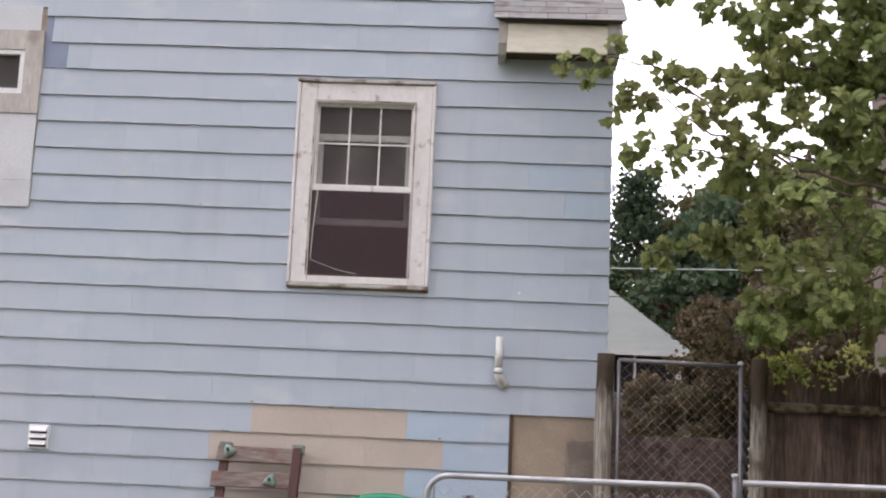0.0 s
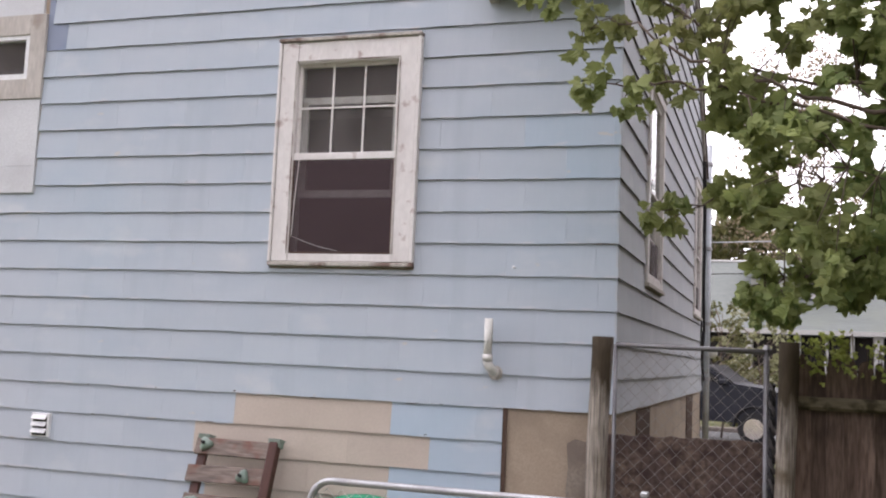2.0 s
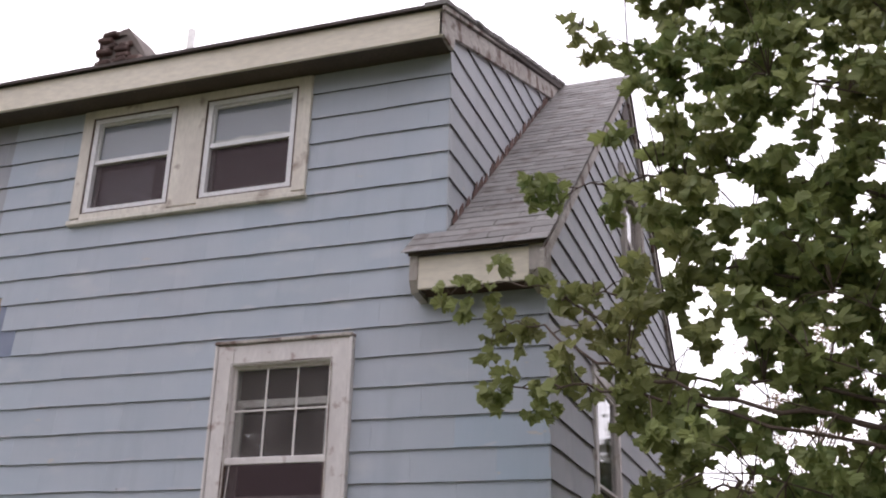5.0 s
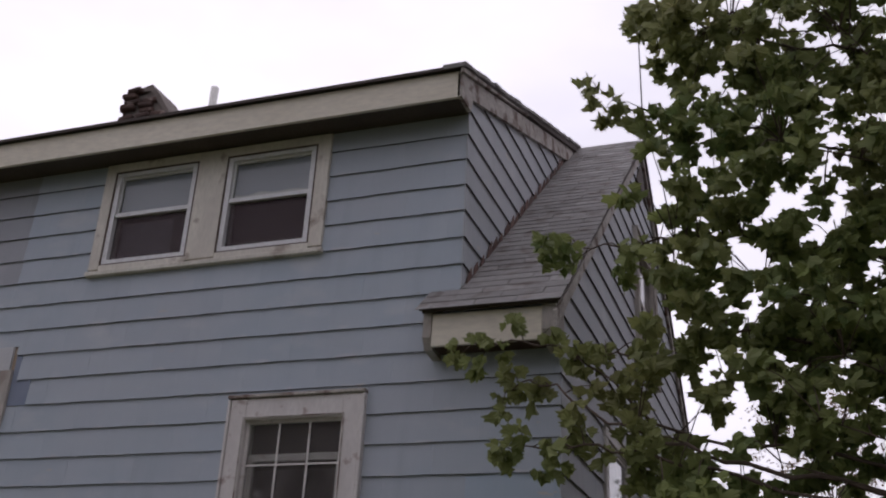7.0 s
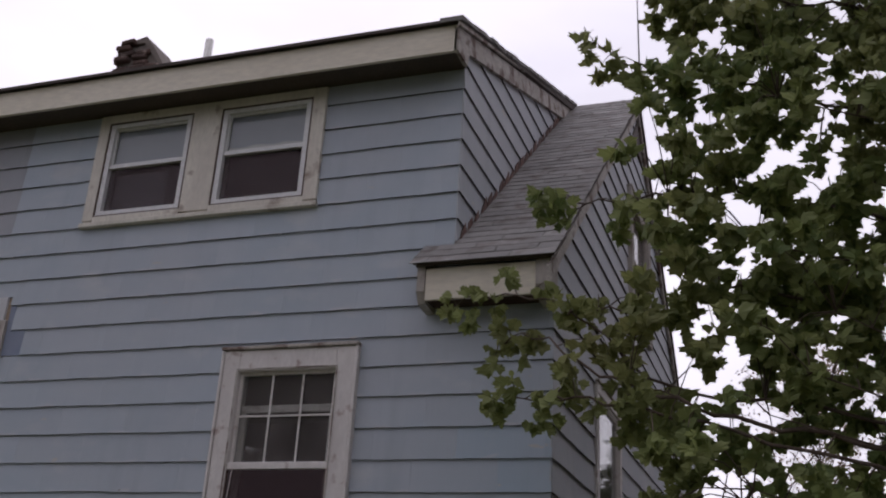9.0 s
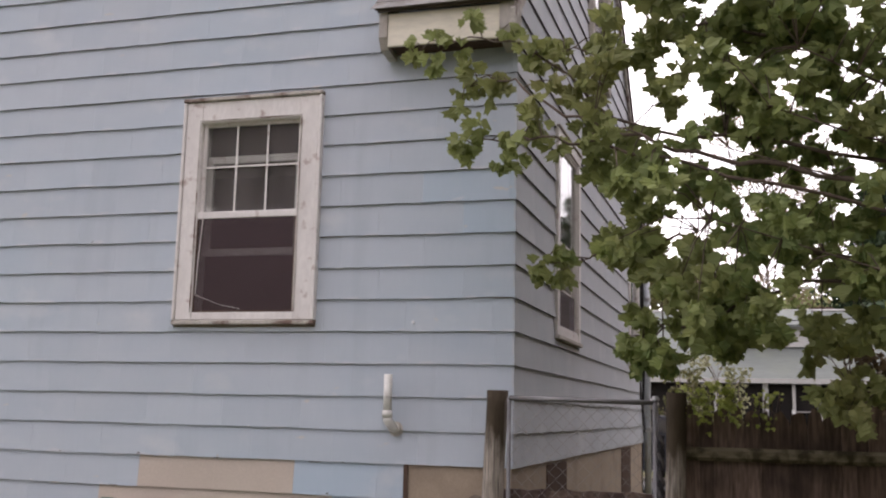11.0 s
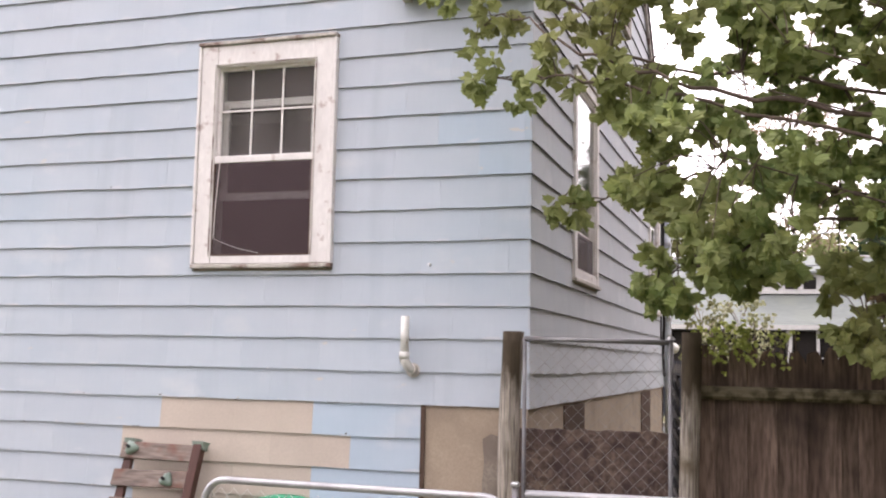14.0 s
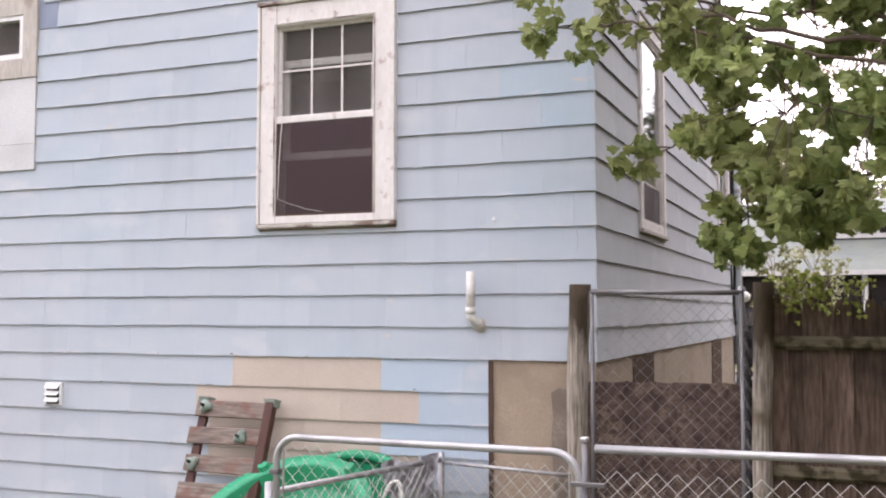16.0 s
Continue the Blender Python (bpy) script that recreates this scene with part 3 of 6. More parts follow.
part("side_rake", prism([(-0.28, roof_z(-0.28) - 0.085), (RIDGE_Y, RIDGE_Z - 0.095), (DEPTH + 0.28, roof_z(DEPTH + 0.28) - 0.085), (DEPTH + 0.28, roof_z(DEPTH + 0.28) - 0.20),
                         (RIDGE_Y, RIDGE_Z - 0.22), (-0.28, roof_z(-0.28) - 0.20)], "x", 0.019, 0.05), PEELING, roof_main, "weathered white rake trim")
part("attic_louver", prism([(RIDGE_Y - 0.34, RIDGE_Z - 0.68), (RIDGE_Y + 0.34, RIDGE_Z - 0.68), (RIDGE_Y, RIDGE_Z - 0.33)], "x", 0.012, 0.03), ROOF_EDGE, wall_side, "dark triangular attic louver")

# boxed eave return at the corner
eave_return = thing("eave_return", "cream boxed eave return at the house corner", "eave", kind="structure")
part("fascia", box(-0.862, -0.066, -0.235, -0.21, 4.29, 4.528, bevel=0.004), CREAM, eave_return, "cream painted fascia board")
part("soffit", box(-0.86, 0.0, -0.208, -0.02, 4.30, 4.32), DARK_WOOD, eave_return, "dark open soffit")
part("end_cap", prism([(-0.24, 4.55), (-0.01, 4.66), (-0.01, 4.26), (-0.19, 4.28), (-0.24, 4.36)], "x", -0.925, -0.865), GREY_TRIM, eave_return, "weathered end board")
part("end_cap", prism([(-0.24, 4.55), (-0.01, 4.68), (-0.01, 4.26), (-0.19, 4.28), (-0.24, 4.36)], "x", -0.064, 0.035), GREY_TRIM, eave_return, "weathered end board")
part("drip_edge", box(-0.93, 0.05, -0.262, -0.25, 4.535, 4.552), ROOF_EDGE, eave_return, "dark drip edge")

# chimney and vent pipe
chimney = thing("chimney", "crumbling dark brick chimney behind the roof edge", "chimney", pose(-5.57, 2.3, 0.06) @ Matrix.Diagonal((1.2, 1, 1, 1)))
SLUMP = [(-0.25, 6.9), (0.25, 6.9), (0.25, 8.18), (0.16, 8.36), (0.04, 8.60), (-0.08, 8.56), (-0.22, 8.57), (-0.25, 8.5)]
part("core", prism(SLUMP, "y", -0.22, 0.22), MORTAR, chimney)
brick_me = {}
rng = random.Random(5)
for row in range(16):
    z = 7.45 + row * 0.076
    for sx, sy, ln, ax in ((0, -0.22, 0.54, "x"), (0.26, 0, 0.46, "y"), (0, 0.22, 0.54, "x"), (-0.26, 0, 0.46, "y")):
        count = 3 if ax == "x" else 2
        for i in range(count):
            w = ln / count
            off = (i - (count - 1) / 2) * w + (0.02 if row % 2 else -0.02)
            bx = sx + (off if ax == "x" else 0)
            if z > 8.62 - max(0.0, bx + 0.02) * 1.7 or z > 8.2 and rng.random() < 0.12:
                continue
            key = ("b", ax)
            if key not in brick_me:
                hw, hd = (w / 2 - 0.006, 0.05) if ax == "x" else (0.05, w / 2 - 0.006)
                ob = part("brick", box(-hw, hw, -hd, hd, 0, 0.066, bevel=0.015), BRICK, chimney)
                brick_me[key] = ob.data
            else:
                ob = new("brick", brick_me[key])
                ob.parent = chimney
            if row > 13 and rng.random() < 0.4:
                z_off = -0.05
            else:
                z_off = 0
            ob.matrix_basis = pose(sx + (off if ax == "x" else 0) + rng.uniform(-.014, .014), sy + (off if ax == "y" else 0) + rng.uniform(-.028, .014), z + z_off + rng.uniform(-.008, .008), rng.uniform(-7, 7), rng.uniform(-7, 7), rng.uniform(-9, 9))
part("crown", prism([(-0.27, 8.60), (-0.26, 8.67), (-0.12, 8.65), (0.03, 8.69), (0.14, 8.52), (0.27, 8.28), (0.27, 8.2), (0.02, 8.60)], "y", -0.24, 0.24), MORTAR, chimney, "broken mortar crown")
vent_stack = thing("vent_stack", "white plastic vent pipe standing on the roof", "pipe", pose(-3.87, 1.0, 6.95))
part("pipe", tube([(0, 0, 0), (0, 0, 0.78)], 0.042, 12), PVC, vent_stack, smooth=True)
part("roof_collar", tube([(0, 0, 0.05), (0, 0, 0.14)], 0.13, 12, taper=0.07), ROOF_EDGE, vent_stack)


# ---- windows ----
def sash(parent, name, x0, x1, z0, z1, y, rail, material, grid=None, depth=0.035, glass=GLASS):
    """A sash with stiles, rails, a pane for every light and glazing bars."""
    bm = bmesh.new()
    for a in ((x0, x0 + rail, z0, z1), (x1 - rail, x1, z0, z1), (x0 + rail, x1 - rail, z0, z0 + rail), (x0 + rail, x1 - rail, z1 - rail, z1)):
        box(a[0], a[1], y, y + depth, a[2], a[3], bm)
    s = part(name, bm, material, parent)
    cols, rows = grid or (1, [1.0])
    px0, px1, pz0, pz1 = x0 + rail, x1 - rail, z0 + rail, z1 - rail
    edge = [0.0, *rows]
    for i in range(cols):
        for j in range(len(rows)):
            a, b = px0 + (px1 - px0) * i / cols, px0 + (px1 - px0) * (i + 1) / cols
            c, d = pz0 + (pz1 - pz0) * edge[j], pz0 + (pz1 - pz0) * edge[j + 1]
            if glass:
                p = part("pane", box(a + 0.002, b - 0.002, y + 0.014, y + 0.018, c + 0.002, d - 0.002), glass, s)
                p.visible_shadow = False
            if i:
                part("glazing_bar", box(a - 0.0065, a + 0.0065, y + 0.004, y + 0.013, c, d), material, s)
            if j:
                part("glazing_bar", box(a, b, y + 0.003, y + 0.012, c - 0.0065, c + 0.0065), material, s)
    return s


def sash_window(name, w, h, m, label, left=0.15, right=0.14, top=0.15, bottom=0.07, meet=0.47, lifted=0.0, grid=None, trim=None, stile=0.024):
    """A double-hung window in worn casing: sashes set back, an insect screen flush with the casing below."""
    trim = trim or WHITE_TRIM
    win = thing(name, label, "window", m, kind="structure")
    part("casing", box(0.028, left, -0.05, 0.0, 0.02, h - 0.03, bevel=0.004), trim, win)
    part("casing", box(w - right, w - 0.028, -0.05, 0.0, 0.02, h - 0.03, bevel=0.004), trim, win)
    part("head_casing", box(left, w - right, -0.047, 0.0, h - top, h - 0.03, bevel=0.004), trim, win)
    part("sill", box(0.0, w, -0.060, 0.0, -0.014, 0.016, bevel=0.006), PEELING, win, "worn grey sill")
    part("bottom_casing", box(left, w - right, -0.046, 0.0, 0.02, bottom, bevel=0.003), trim, win)
    part("drip_cap", box(0.0, w, -0.068, 0.0, h - 0.026, h, bevel=0.004), PEELING, win, "weathered drip cap")
    for x0 in (0.0, w - 0.025):
        part("outer_stop", box(x0, x0 + 0.025, -0.06, 0.0, 0.018, h - 0.028, bevel=0.005), trim, win, "worn outer moulding")
    for x0 in (left - 0.018, w - right + 0.008):
        part("inner_bead", box(x0, x0 + 0.010, -0.056, -0.0505, bottom, h - top + 0.01, bevel=0.002), PEELING, win, "peeling inner bead")
    part("inner_bead", box(left - 0.018, w - right + 0.018, -0.056, -0.0505, h - top + 0.011, h - top + 0.021, bevel=0.002), PEELING, win, "peeling inner bead")
    a, b, c, d = left, w - right, bottom, h - top
    for q in ((a - 0.004, a, c, d), (b, b + 0.004, c, d)):
        part("jamb", box(q[0], q[1], 0.0005, 0.10, q[2], q[3]), trim, win)
    mz = c + (d - c) * meet
    sash(win, "upper_sash", a + 0.001, b - 0.001, mz, d - 0.001, -0.008, stile, trim, grid, glass=DUST_SHEEN_GLASS)
    part("meeting_rail", box(a + 0.001, b - 0.001, -0.044, -0.009, mz - 0.026, mz + 0.026, bevel=0.004), trim, win)
    lo = c + (d - c) * lifted
    sash(win, "lower_sash", a + 0.006, b - 0.006, lo, min(d - 0.02, lo + (d - c) * 0.53), 0.04, 0.052, trim)
    for q in ((a + 0.001, a + 0.010, c + 0.001, mz - 0.027), (b - 0.010, b - 0.001, c + 0.001, mz - 0.027), (a + 0.011, b - 0.011, c + 0.001, c + 0.014)):
        part("screen_frame", box(q[0], q[1], -0.044, -0.034, q[2], q[3]), DARK_WOOD, win, "dark screen frame")
    part("screen", box(a + 0.011, b - 0.011, -0.040, -0.038, c + 0.015, mz - 0.027), SCREEN, win, "dark insect screen").visible_shadow = False
    return win


window_1 = sash_window("window_1", MAIN[1] - MAIN[0], MAIN[3] - MAIN[2], pose(MAIN[0], 0, MAIN[2]),
                       "peeling white sash window, six small lights over a raised lower sash", left=0.161, right=0.171, top=0.192, bottom=0.075,
                       lifted=0.30, grid=(3, [0.53, 1.0]), stile=0.022, meet=0.505)
part("loose_wire", tube([(0.175, -0.047, 0.205), (0.28, -0.049, 0.165), (0.40, -0.048, 0.125), (0.55, -0.046, 0.097)], 0.0013, 5), PVC, window_1, "loose pale wire")
part("loose_strip", tube([(0.180, -0.047, 0.21), (0.188, -0.047, 0.45), (0.212, -0.046, 0.80)], 0.0035, 5), WHITE_TRIM, window_1, "loose pale strip of weatherstrip")


def plain_window(name, w, h, m, label):
    """A double-hung window in slim pale casing, the lower sash half lifted over an insect screen."""
    win = thing(name, label, "window", m, kind="structure")
    part("casing", box(0.0, 0.10, -0.034, 0.0, 0.02, h - 0.11, bevel=0.004), WHITE_TRIM, win)
    part("casing", box(w - 0.10, w, -0.034, 0.0, 0.02, h - 0.11, bevel=0.004), WHITE_TRIM, win)
    part("head_casing", box(0.0, w, -0.036, 0.0, h - 0.108, h - 0.02, bevel=0.004), WHITE_TRIM, win)
    part("drip_cap", box(-0.01, w + 0.01, -0.05, 0.0, h - 0.019, h, bevel=0.004), GREY_TRIM, win, "weathered drip cap")
    part("sill", box(-0.015, w + 0.015, -0.052, 0.0, -0.014, 0.018, bevel=0.005), GREY_TRIM, win, "worn grey sill")
    part("bottom_casing", box(0.10, w - 0.10, -0.03, 0.0, 0.02, 0.085, bevel=0.003), WHITE_TRIM, win)
    a, b, c, d = 0.10, w - 0.10, 0.086, h - 0.111
    for q in ((a, a + 0.02, c, d), (b - 0.02, b, c, d), (a + 0.021, b - 0.021, c, c + 0.02), (a + 0.021, b - 0.021, d - 0.02, d)):
        part("stop", box(q[0], q[1], -0.02, 0.05, q[2], q[3]), WHITE_TRIM, win)
    a, b, c, d = a + 0.021, b - 0.021, c + 0.021, d - 0.021
    sash(win, "upper_sash", a, b, 0.78, d, -0.012, 0.022, WHITE_TRIM)
    sash(win, "lower_sash", a, b, 0.41, 1.10, 0.026, 0.03, WHITE_TRIM)
    part("screen", box(a, b, 0.004, 0.006, c, 0.41), SCREEN, win, "dark insect screen").visible_shadow = False
    part("curtain", box(a + 0.03, b - 0.03, 0.07, 0.074, 0.9, d - 0.01), CURTAIN, win, "white curtain behind the upper glass")
    return win


window_2 = plain_window("window_2", SIDE_A[1] - SIDE_A[0], SIDE_A[3] - SIDE_A[2], pose(0, SIDE_A[0], SIDE_A[2], 0, 0, 90), "white sash window on the gable wall with a white curtain")
window_3 = plain_window("window_3", SIDE_B[1] - SIDE_B[0], SIDE_B[3] - SIDE_B[2], pose(0, SIDE_B[0], SIDE_B[2], 0, 0, 90), "white sash window near the back corner")
window_4 = sash_window("window_4", SIDE_C[1] - SIDE_C[0], SIDE_C[3] - SIDE_C[2], pose(0, SIDE_C[0], SIDE_C[2], 0, 0, 90), "upstairs sash window high in the gable", trim=GREY_TRIM)

window_5 = thing("window_5", "pair of white vinyl windows in weathered cream boards", "window", pose(UPPER[0], 0, UPPER[2]), kind="structure")
UW, UH = UPPER[1] - UPPER[0], 1.055
part("casing", box(0.0, 0.106, -0.04, 0, 0.04, UH, bevel=0.004), CASING, window_5)
part("casing", box(0.956, 1.236, -0.04, 0, 0.04, UH, bevel=0.004), CASING, window_5, "wide weathered board between the windows")
part("casing", box(2.086, UW, -0.04, 0, 0.04, UH, bevel=0.004), CASING, window_5)
part("sill", box(-0.012, UW + 0.012, -0.055, 0, -0.02, 0.022, bevel=0.005), CASING, window_5)
for a, b in ((0.118, 0.944), (1.248, 2.074)):
    part("head_casing", box(a - 0.012, b + 0.012, -0.038, 0, 0.975, UH), CASING, window_5)
    part("bottom_casing", box(a - 0.012, b + 0.012, -0.038, 0, 0.024, 0.076), CASING, window_5)
    bm = bmesh.new()
    for q in ((a, a + 0.045, 0.085, 0.962), (b - 0.045, b, 0.085, 0.962), (a + 0.045, b - 0.045, 0.085, 0.125), (a + 0.045, b - 0.045, 0.925, 0.962)):
        box(q[0], q[1], -0.03, 0.05, q[2], q[3], bm)
    part("vinyl_frame", bm, VINYL, window_5)
    # dark strips put frame shadow and brown dirt into the outline
    for q in ((a - 0.012, a, 0.076, 0.974), (b, b + 0.012, 0.076, 0.974), (a, b, 0.962, 0.974), (a, b, 0.076, 0.085)):
        part("caulk_gap", box(q[0], q[1], -0.0375, -0.03, q[2], q[3]), DARK_WOOD, window_5, "dark strip for shade and dirt round the vinyl frame")
    sash(window_5, "upper_sash", a + 0.047, b - 0.047, 0.55, 0.923, 0.0, 0.014, VINYL)
    part("meeting_rail", box(a + 0.047, b - 0.047, -0.02, -0.001, 0.533, 0.572, bevel=0.003), VINYL, window_5)
    sash(window_5, "lower_sash", a + 0.047, b - 0.047, 0.127, 0.56, 0.036, 0.02, VINYL)
    part("screen", box(a + 0.047, b - 0.047, 0.012, 0.014, 0.127, 0.532), SCREEN, window_5, "dark insect screen").visible_shadow = False
    part("blind", box(a + 0.065, b - 0.065, 0.022, 0.025, 0.572, 0.905), BLIND, window_5, "pulled-down grey blind")
part("curtain", box(0.20, 0.72, 0.065, 0.07, 0.14, 0.50), BLIND, window_5, "grey curtain behind the lower glass")
part("torn_strip", prism([(1.315, 0.575), (2.005, 0.575), (2.0, 0.60), (1.84, 0.622), (1.72, 0.606), (1.56, 0.628), (1.44, 0.604), (1.32, 0.618)], "y", 0.019, 0.0212), CURTAIN, window_5, "pale torn paper strip behind the glass")
part("inside_sill", box(1.32, 2.01, 0.06, 0.10, 0.13, 0.19), GREY_TRIM, window_5)

window_6 = thing("window_6", "small white sliding window framed in raw grey boards", "window", pose(SMALL[0], 0, SMALL[2]), kind="structure")
part("casing", box(0.0, 0.175, -0.035, 0, 0.775, 1.48, bevel=0.003), GREY_TRIM, window_6)
part("casing", box(1.09, 1.24, -0.035, 0, 0.775, 1.48, bevel=0.003), GREY_TRIM, window_6)
part("head_casing", box(0.175, 1.09, -0.034, 0, 1.31, 1.48, bevel=0.003), GREY_TRIM, window_6)
part("sill_board", box(0.175, 1.09, -0.034, 0, 0.775, 0.94, bevel=0.003), GREY_TRIM, window_6)
bm = bmesh.new()
for q in ((0.176, 0.215, 0.941, 1.309), (1.05, 1.089, 0.941, 1.309), (0.215, 1.05, 0.941, 0.985), (0.215, 1.05, 1.275, 1.309), (0.61, 0.655, 0.985, 1.275)):
    box(q[0], q[1], -0.025, 0.05, q[2], q[3], bm)
part("vinyl_frame", bm, VINYL, window_6)
for a, b, pane in ((0.216, 0.609, GLASS), (0.656, 1.049, DUST_SHEEN_GLASS)):
    part("pane", box(a, b, 0.01, 0.014, 0.986, 1.274), pane, window_6).visible_shadow = False
infill = thing("infill_panel", "chalky white board closing an old window opening", "panel", pose(SMALL[0], 0, SMALL[2]), group="infill boards", kind="structure")
part("board", box(0.05, 1.23, -0.022, 0, 0.22, 0.772, bevel=0.002), WHITE_BOARD, infill)
part("board", box(0.045, 1.235, -0.026, 0, 0.0, 0.217, bevel=0.002), WHITE_BOARD, infill)
infill_up = thing("infill_panel", "white board above the small window", "panel", pose(SMALL[0], 0, SMALL[2]), group="infill boards", kind="structure")
part("board", box(0.03, 1.20, -0.022, 0, 1.483, 1.69, bevel=0.002), WHITE_BOARD, infill_up)

patch = tagged(part("bare_patch", prism([(-4.678, 4.118), (-4.482, 4.118), (-4.482, 4.336), (-4.622, 4.336), (-4.622, 4.556), (-4.678, 4.556)], "y", -0.008, 0.0), BLUE_DARK), "unfaded blue strip where a shingle is missing", "patch", kind="structure")
# ---- fittings on the walls ----
flue = thing("plastic_flue_pipe", "white plastic elbow pipe sticking out of the wall", "pipe", pose(-0.833, -0.085, 1.70))
part("riser", tube([(0, 0, 0.085), (0, 0, 0.346)], 0.029, 16), PVC, flue, smooth=True)
part("hub", tube([(0, 0, 0.058), (0, 0, 0.105)], 0.035, 16), PVC, flue, smooth=True)
part("elbow", tube([(0.04, 0.08, -0.014), (0.037, 0.05, -0.012), (0.03, 0.026, -0.002), (0.018, 0.01, 0.016), (0.006, 0.002, 0.038), (0, 0, 0.066)], 0.032, 16), PVC, flue, smooth=True)
part("socket", tube([(0.04, 0.07, -0.014), (0.034, 0.036, -0.006)], 0.039, 16), GREY_TRIM, flue, "dirty socket of the elbow")
part("wall_ring", tube([(0.04, 0.08, -0.016), (0.04, 0.066, -0.016)], 0.05, 14), GREY_TRIM, flue)
vent = thing("dryer_vent", "white louvered dryer vent on the wall", "vent", pose(-4.497, -0.018, 1.03))
part("plate", box(-0.01, 0.16, -0.02, 0.02, 0.0, 0.18, bevel=0.004), VINYL, vent)
for i in range(3):
    part("slat", prism([(-0.05, 0.034 + i * 0.052), (-0.023, 0.064 + i * 0.052), (-0.023, 0.058 + i * 0.052), (-0.047, 0.028 + i * 0.052)], "x", 0.008, 0.142), VINYL, vent)
    part("gap", box(0.01, 0.14, -0.0225, -0.0205, 0.010 + i * 0.052, 0.050 + i * 0.052), BLACK, vent)
nail = tagged(part("bolt_head", tube([(-0.69, -0.03, 2.40), (-0.69, -0.012, 2.40)], 0.011, 8), VINYL), "small white screw cap on the wall", "screw")

service = thing("service_conduit", "grey electrical conduit on the gable wall", "conduit", pose(0.075, 8.0, 0))
part("pipe", tube([(0, 0, 0.3), (0, 0, 4.9)], 0.045, 10), CONDUIT, service, smooth=True)
for z in (1.6, 2.35, 3.4, 4.6):
    part("clamp", tube([(0, 0, z), (0, 0, z + 0.05)], 0.06, 10), GALV, service)
cable = tagged(part("hanging_cable", tube([(0.04, 7.62, 4.6), (0.05, 7.68, 3.9), (0.04, 7.72, 3.0), (0.06, 7.66, 2.3), (0.03, 7.78, 1.9), (0.06, 7.68, 1.6)], 0.019, 7), BLACK),
               "black cable hanging down the wall corner", "cable")
tagged(part("hanging_cable", tube([(0.03, 7.56, 4.6), (0.035, 7.58, 3.6), (0.03, 7.55, 2.0)], 0.012, 7), BLACK), "thin black cable beside the conduit", "cable")
wall_lamp = thing("wall_lamp", "small white globe lamp at the wall corner", "lamp", pose(0.15, 8.02, 1.98))
bm = bmesh.new()
bmesh.ops.create_uvsphere(bm, u_segments=14, v_segments=9, radius=0.075)
part("globe", bm, PVC, wall_lamp, smooth=True)
part("arm", tube([(-0.13, 0, -0.04), (-0.02, 0, -0.06)], 0.02, 8), GALV, wall_lamp)


# ---- fences and yard ----
def chain_link(u0, u1, z0, z1, step=0.042, r=0.0016, bm=None, material=None):
    """Interlocking zigzag wires in the local x-z plane."""
    verts, faces = [], []
    cols, rows = int(round((u1 - u0) / step)), int(round((z1 - z0) / step))
    for i in range(cols):
        for j in range(rows):
            a = u0 + step * (i + (i + j) % 2)
            b = u0 + step * (i + (i + j + 1) % 2)
            za, zb = z1 - j * step, z1 - (j + 1) * step
            k = len(verts)
            off = 0.0025 if (i + j) % 2 else -0.0025
            for x, z, o in ((a, za, off), (b, zb, -off)):
                verts += [(x - r, o, z), (x, o - r, z), (x + r, o, z), (x, o + r, z)]
            faces += [(k + q, k + (q + 1) % 4, k + 4 + (q + 1) % 4, k + 4 + q) for q in range(4)]
    me = bpy.data.meshes.new("chain_link")
    me.from_pydata(verts, [], faces)
    me.materials.append(material or WIRE)
    return me


def mesh_part(name, me, parent, label=""):
    ob = new(name, me)
    ob.parent = parent
    return tagged(ob, label)


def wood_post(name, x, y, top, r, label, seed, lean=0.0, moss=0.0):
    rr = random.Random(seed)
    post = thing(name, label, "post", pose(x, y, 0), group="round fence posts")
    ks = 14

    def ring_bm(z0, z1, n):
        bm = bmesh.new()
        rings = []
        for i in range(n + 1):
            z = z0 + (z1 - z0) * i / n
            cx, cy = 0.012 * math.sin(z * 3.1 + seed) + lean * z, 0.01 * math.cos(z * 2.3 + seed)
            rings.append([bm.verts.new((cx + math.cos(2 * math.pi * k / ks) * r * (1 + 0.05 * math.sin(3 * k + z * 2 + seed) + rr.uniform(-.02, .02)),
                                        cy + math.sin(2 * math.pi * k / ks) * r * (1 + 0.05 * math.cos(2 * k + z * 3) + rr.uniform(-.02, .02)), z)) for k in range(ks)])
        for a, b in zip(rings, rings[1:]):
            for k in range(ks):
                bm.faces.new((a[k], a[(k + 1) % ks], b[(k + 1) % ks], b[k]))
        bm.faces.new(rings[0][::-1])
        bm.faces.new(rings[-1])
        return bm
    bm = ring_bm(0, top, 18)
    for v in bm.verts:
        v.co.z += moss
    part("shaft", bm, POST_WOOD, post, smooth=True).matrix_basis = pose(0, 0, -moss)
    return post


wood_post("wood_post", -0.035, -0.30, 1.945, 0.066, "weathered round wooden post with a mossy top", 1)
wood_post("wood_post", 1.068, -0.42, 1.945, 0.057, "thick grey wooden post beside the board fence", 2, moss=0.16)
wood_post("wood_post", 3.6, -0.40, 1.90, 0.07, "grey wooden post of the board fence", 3)

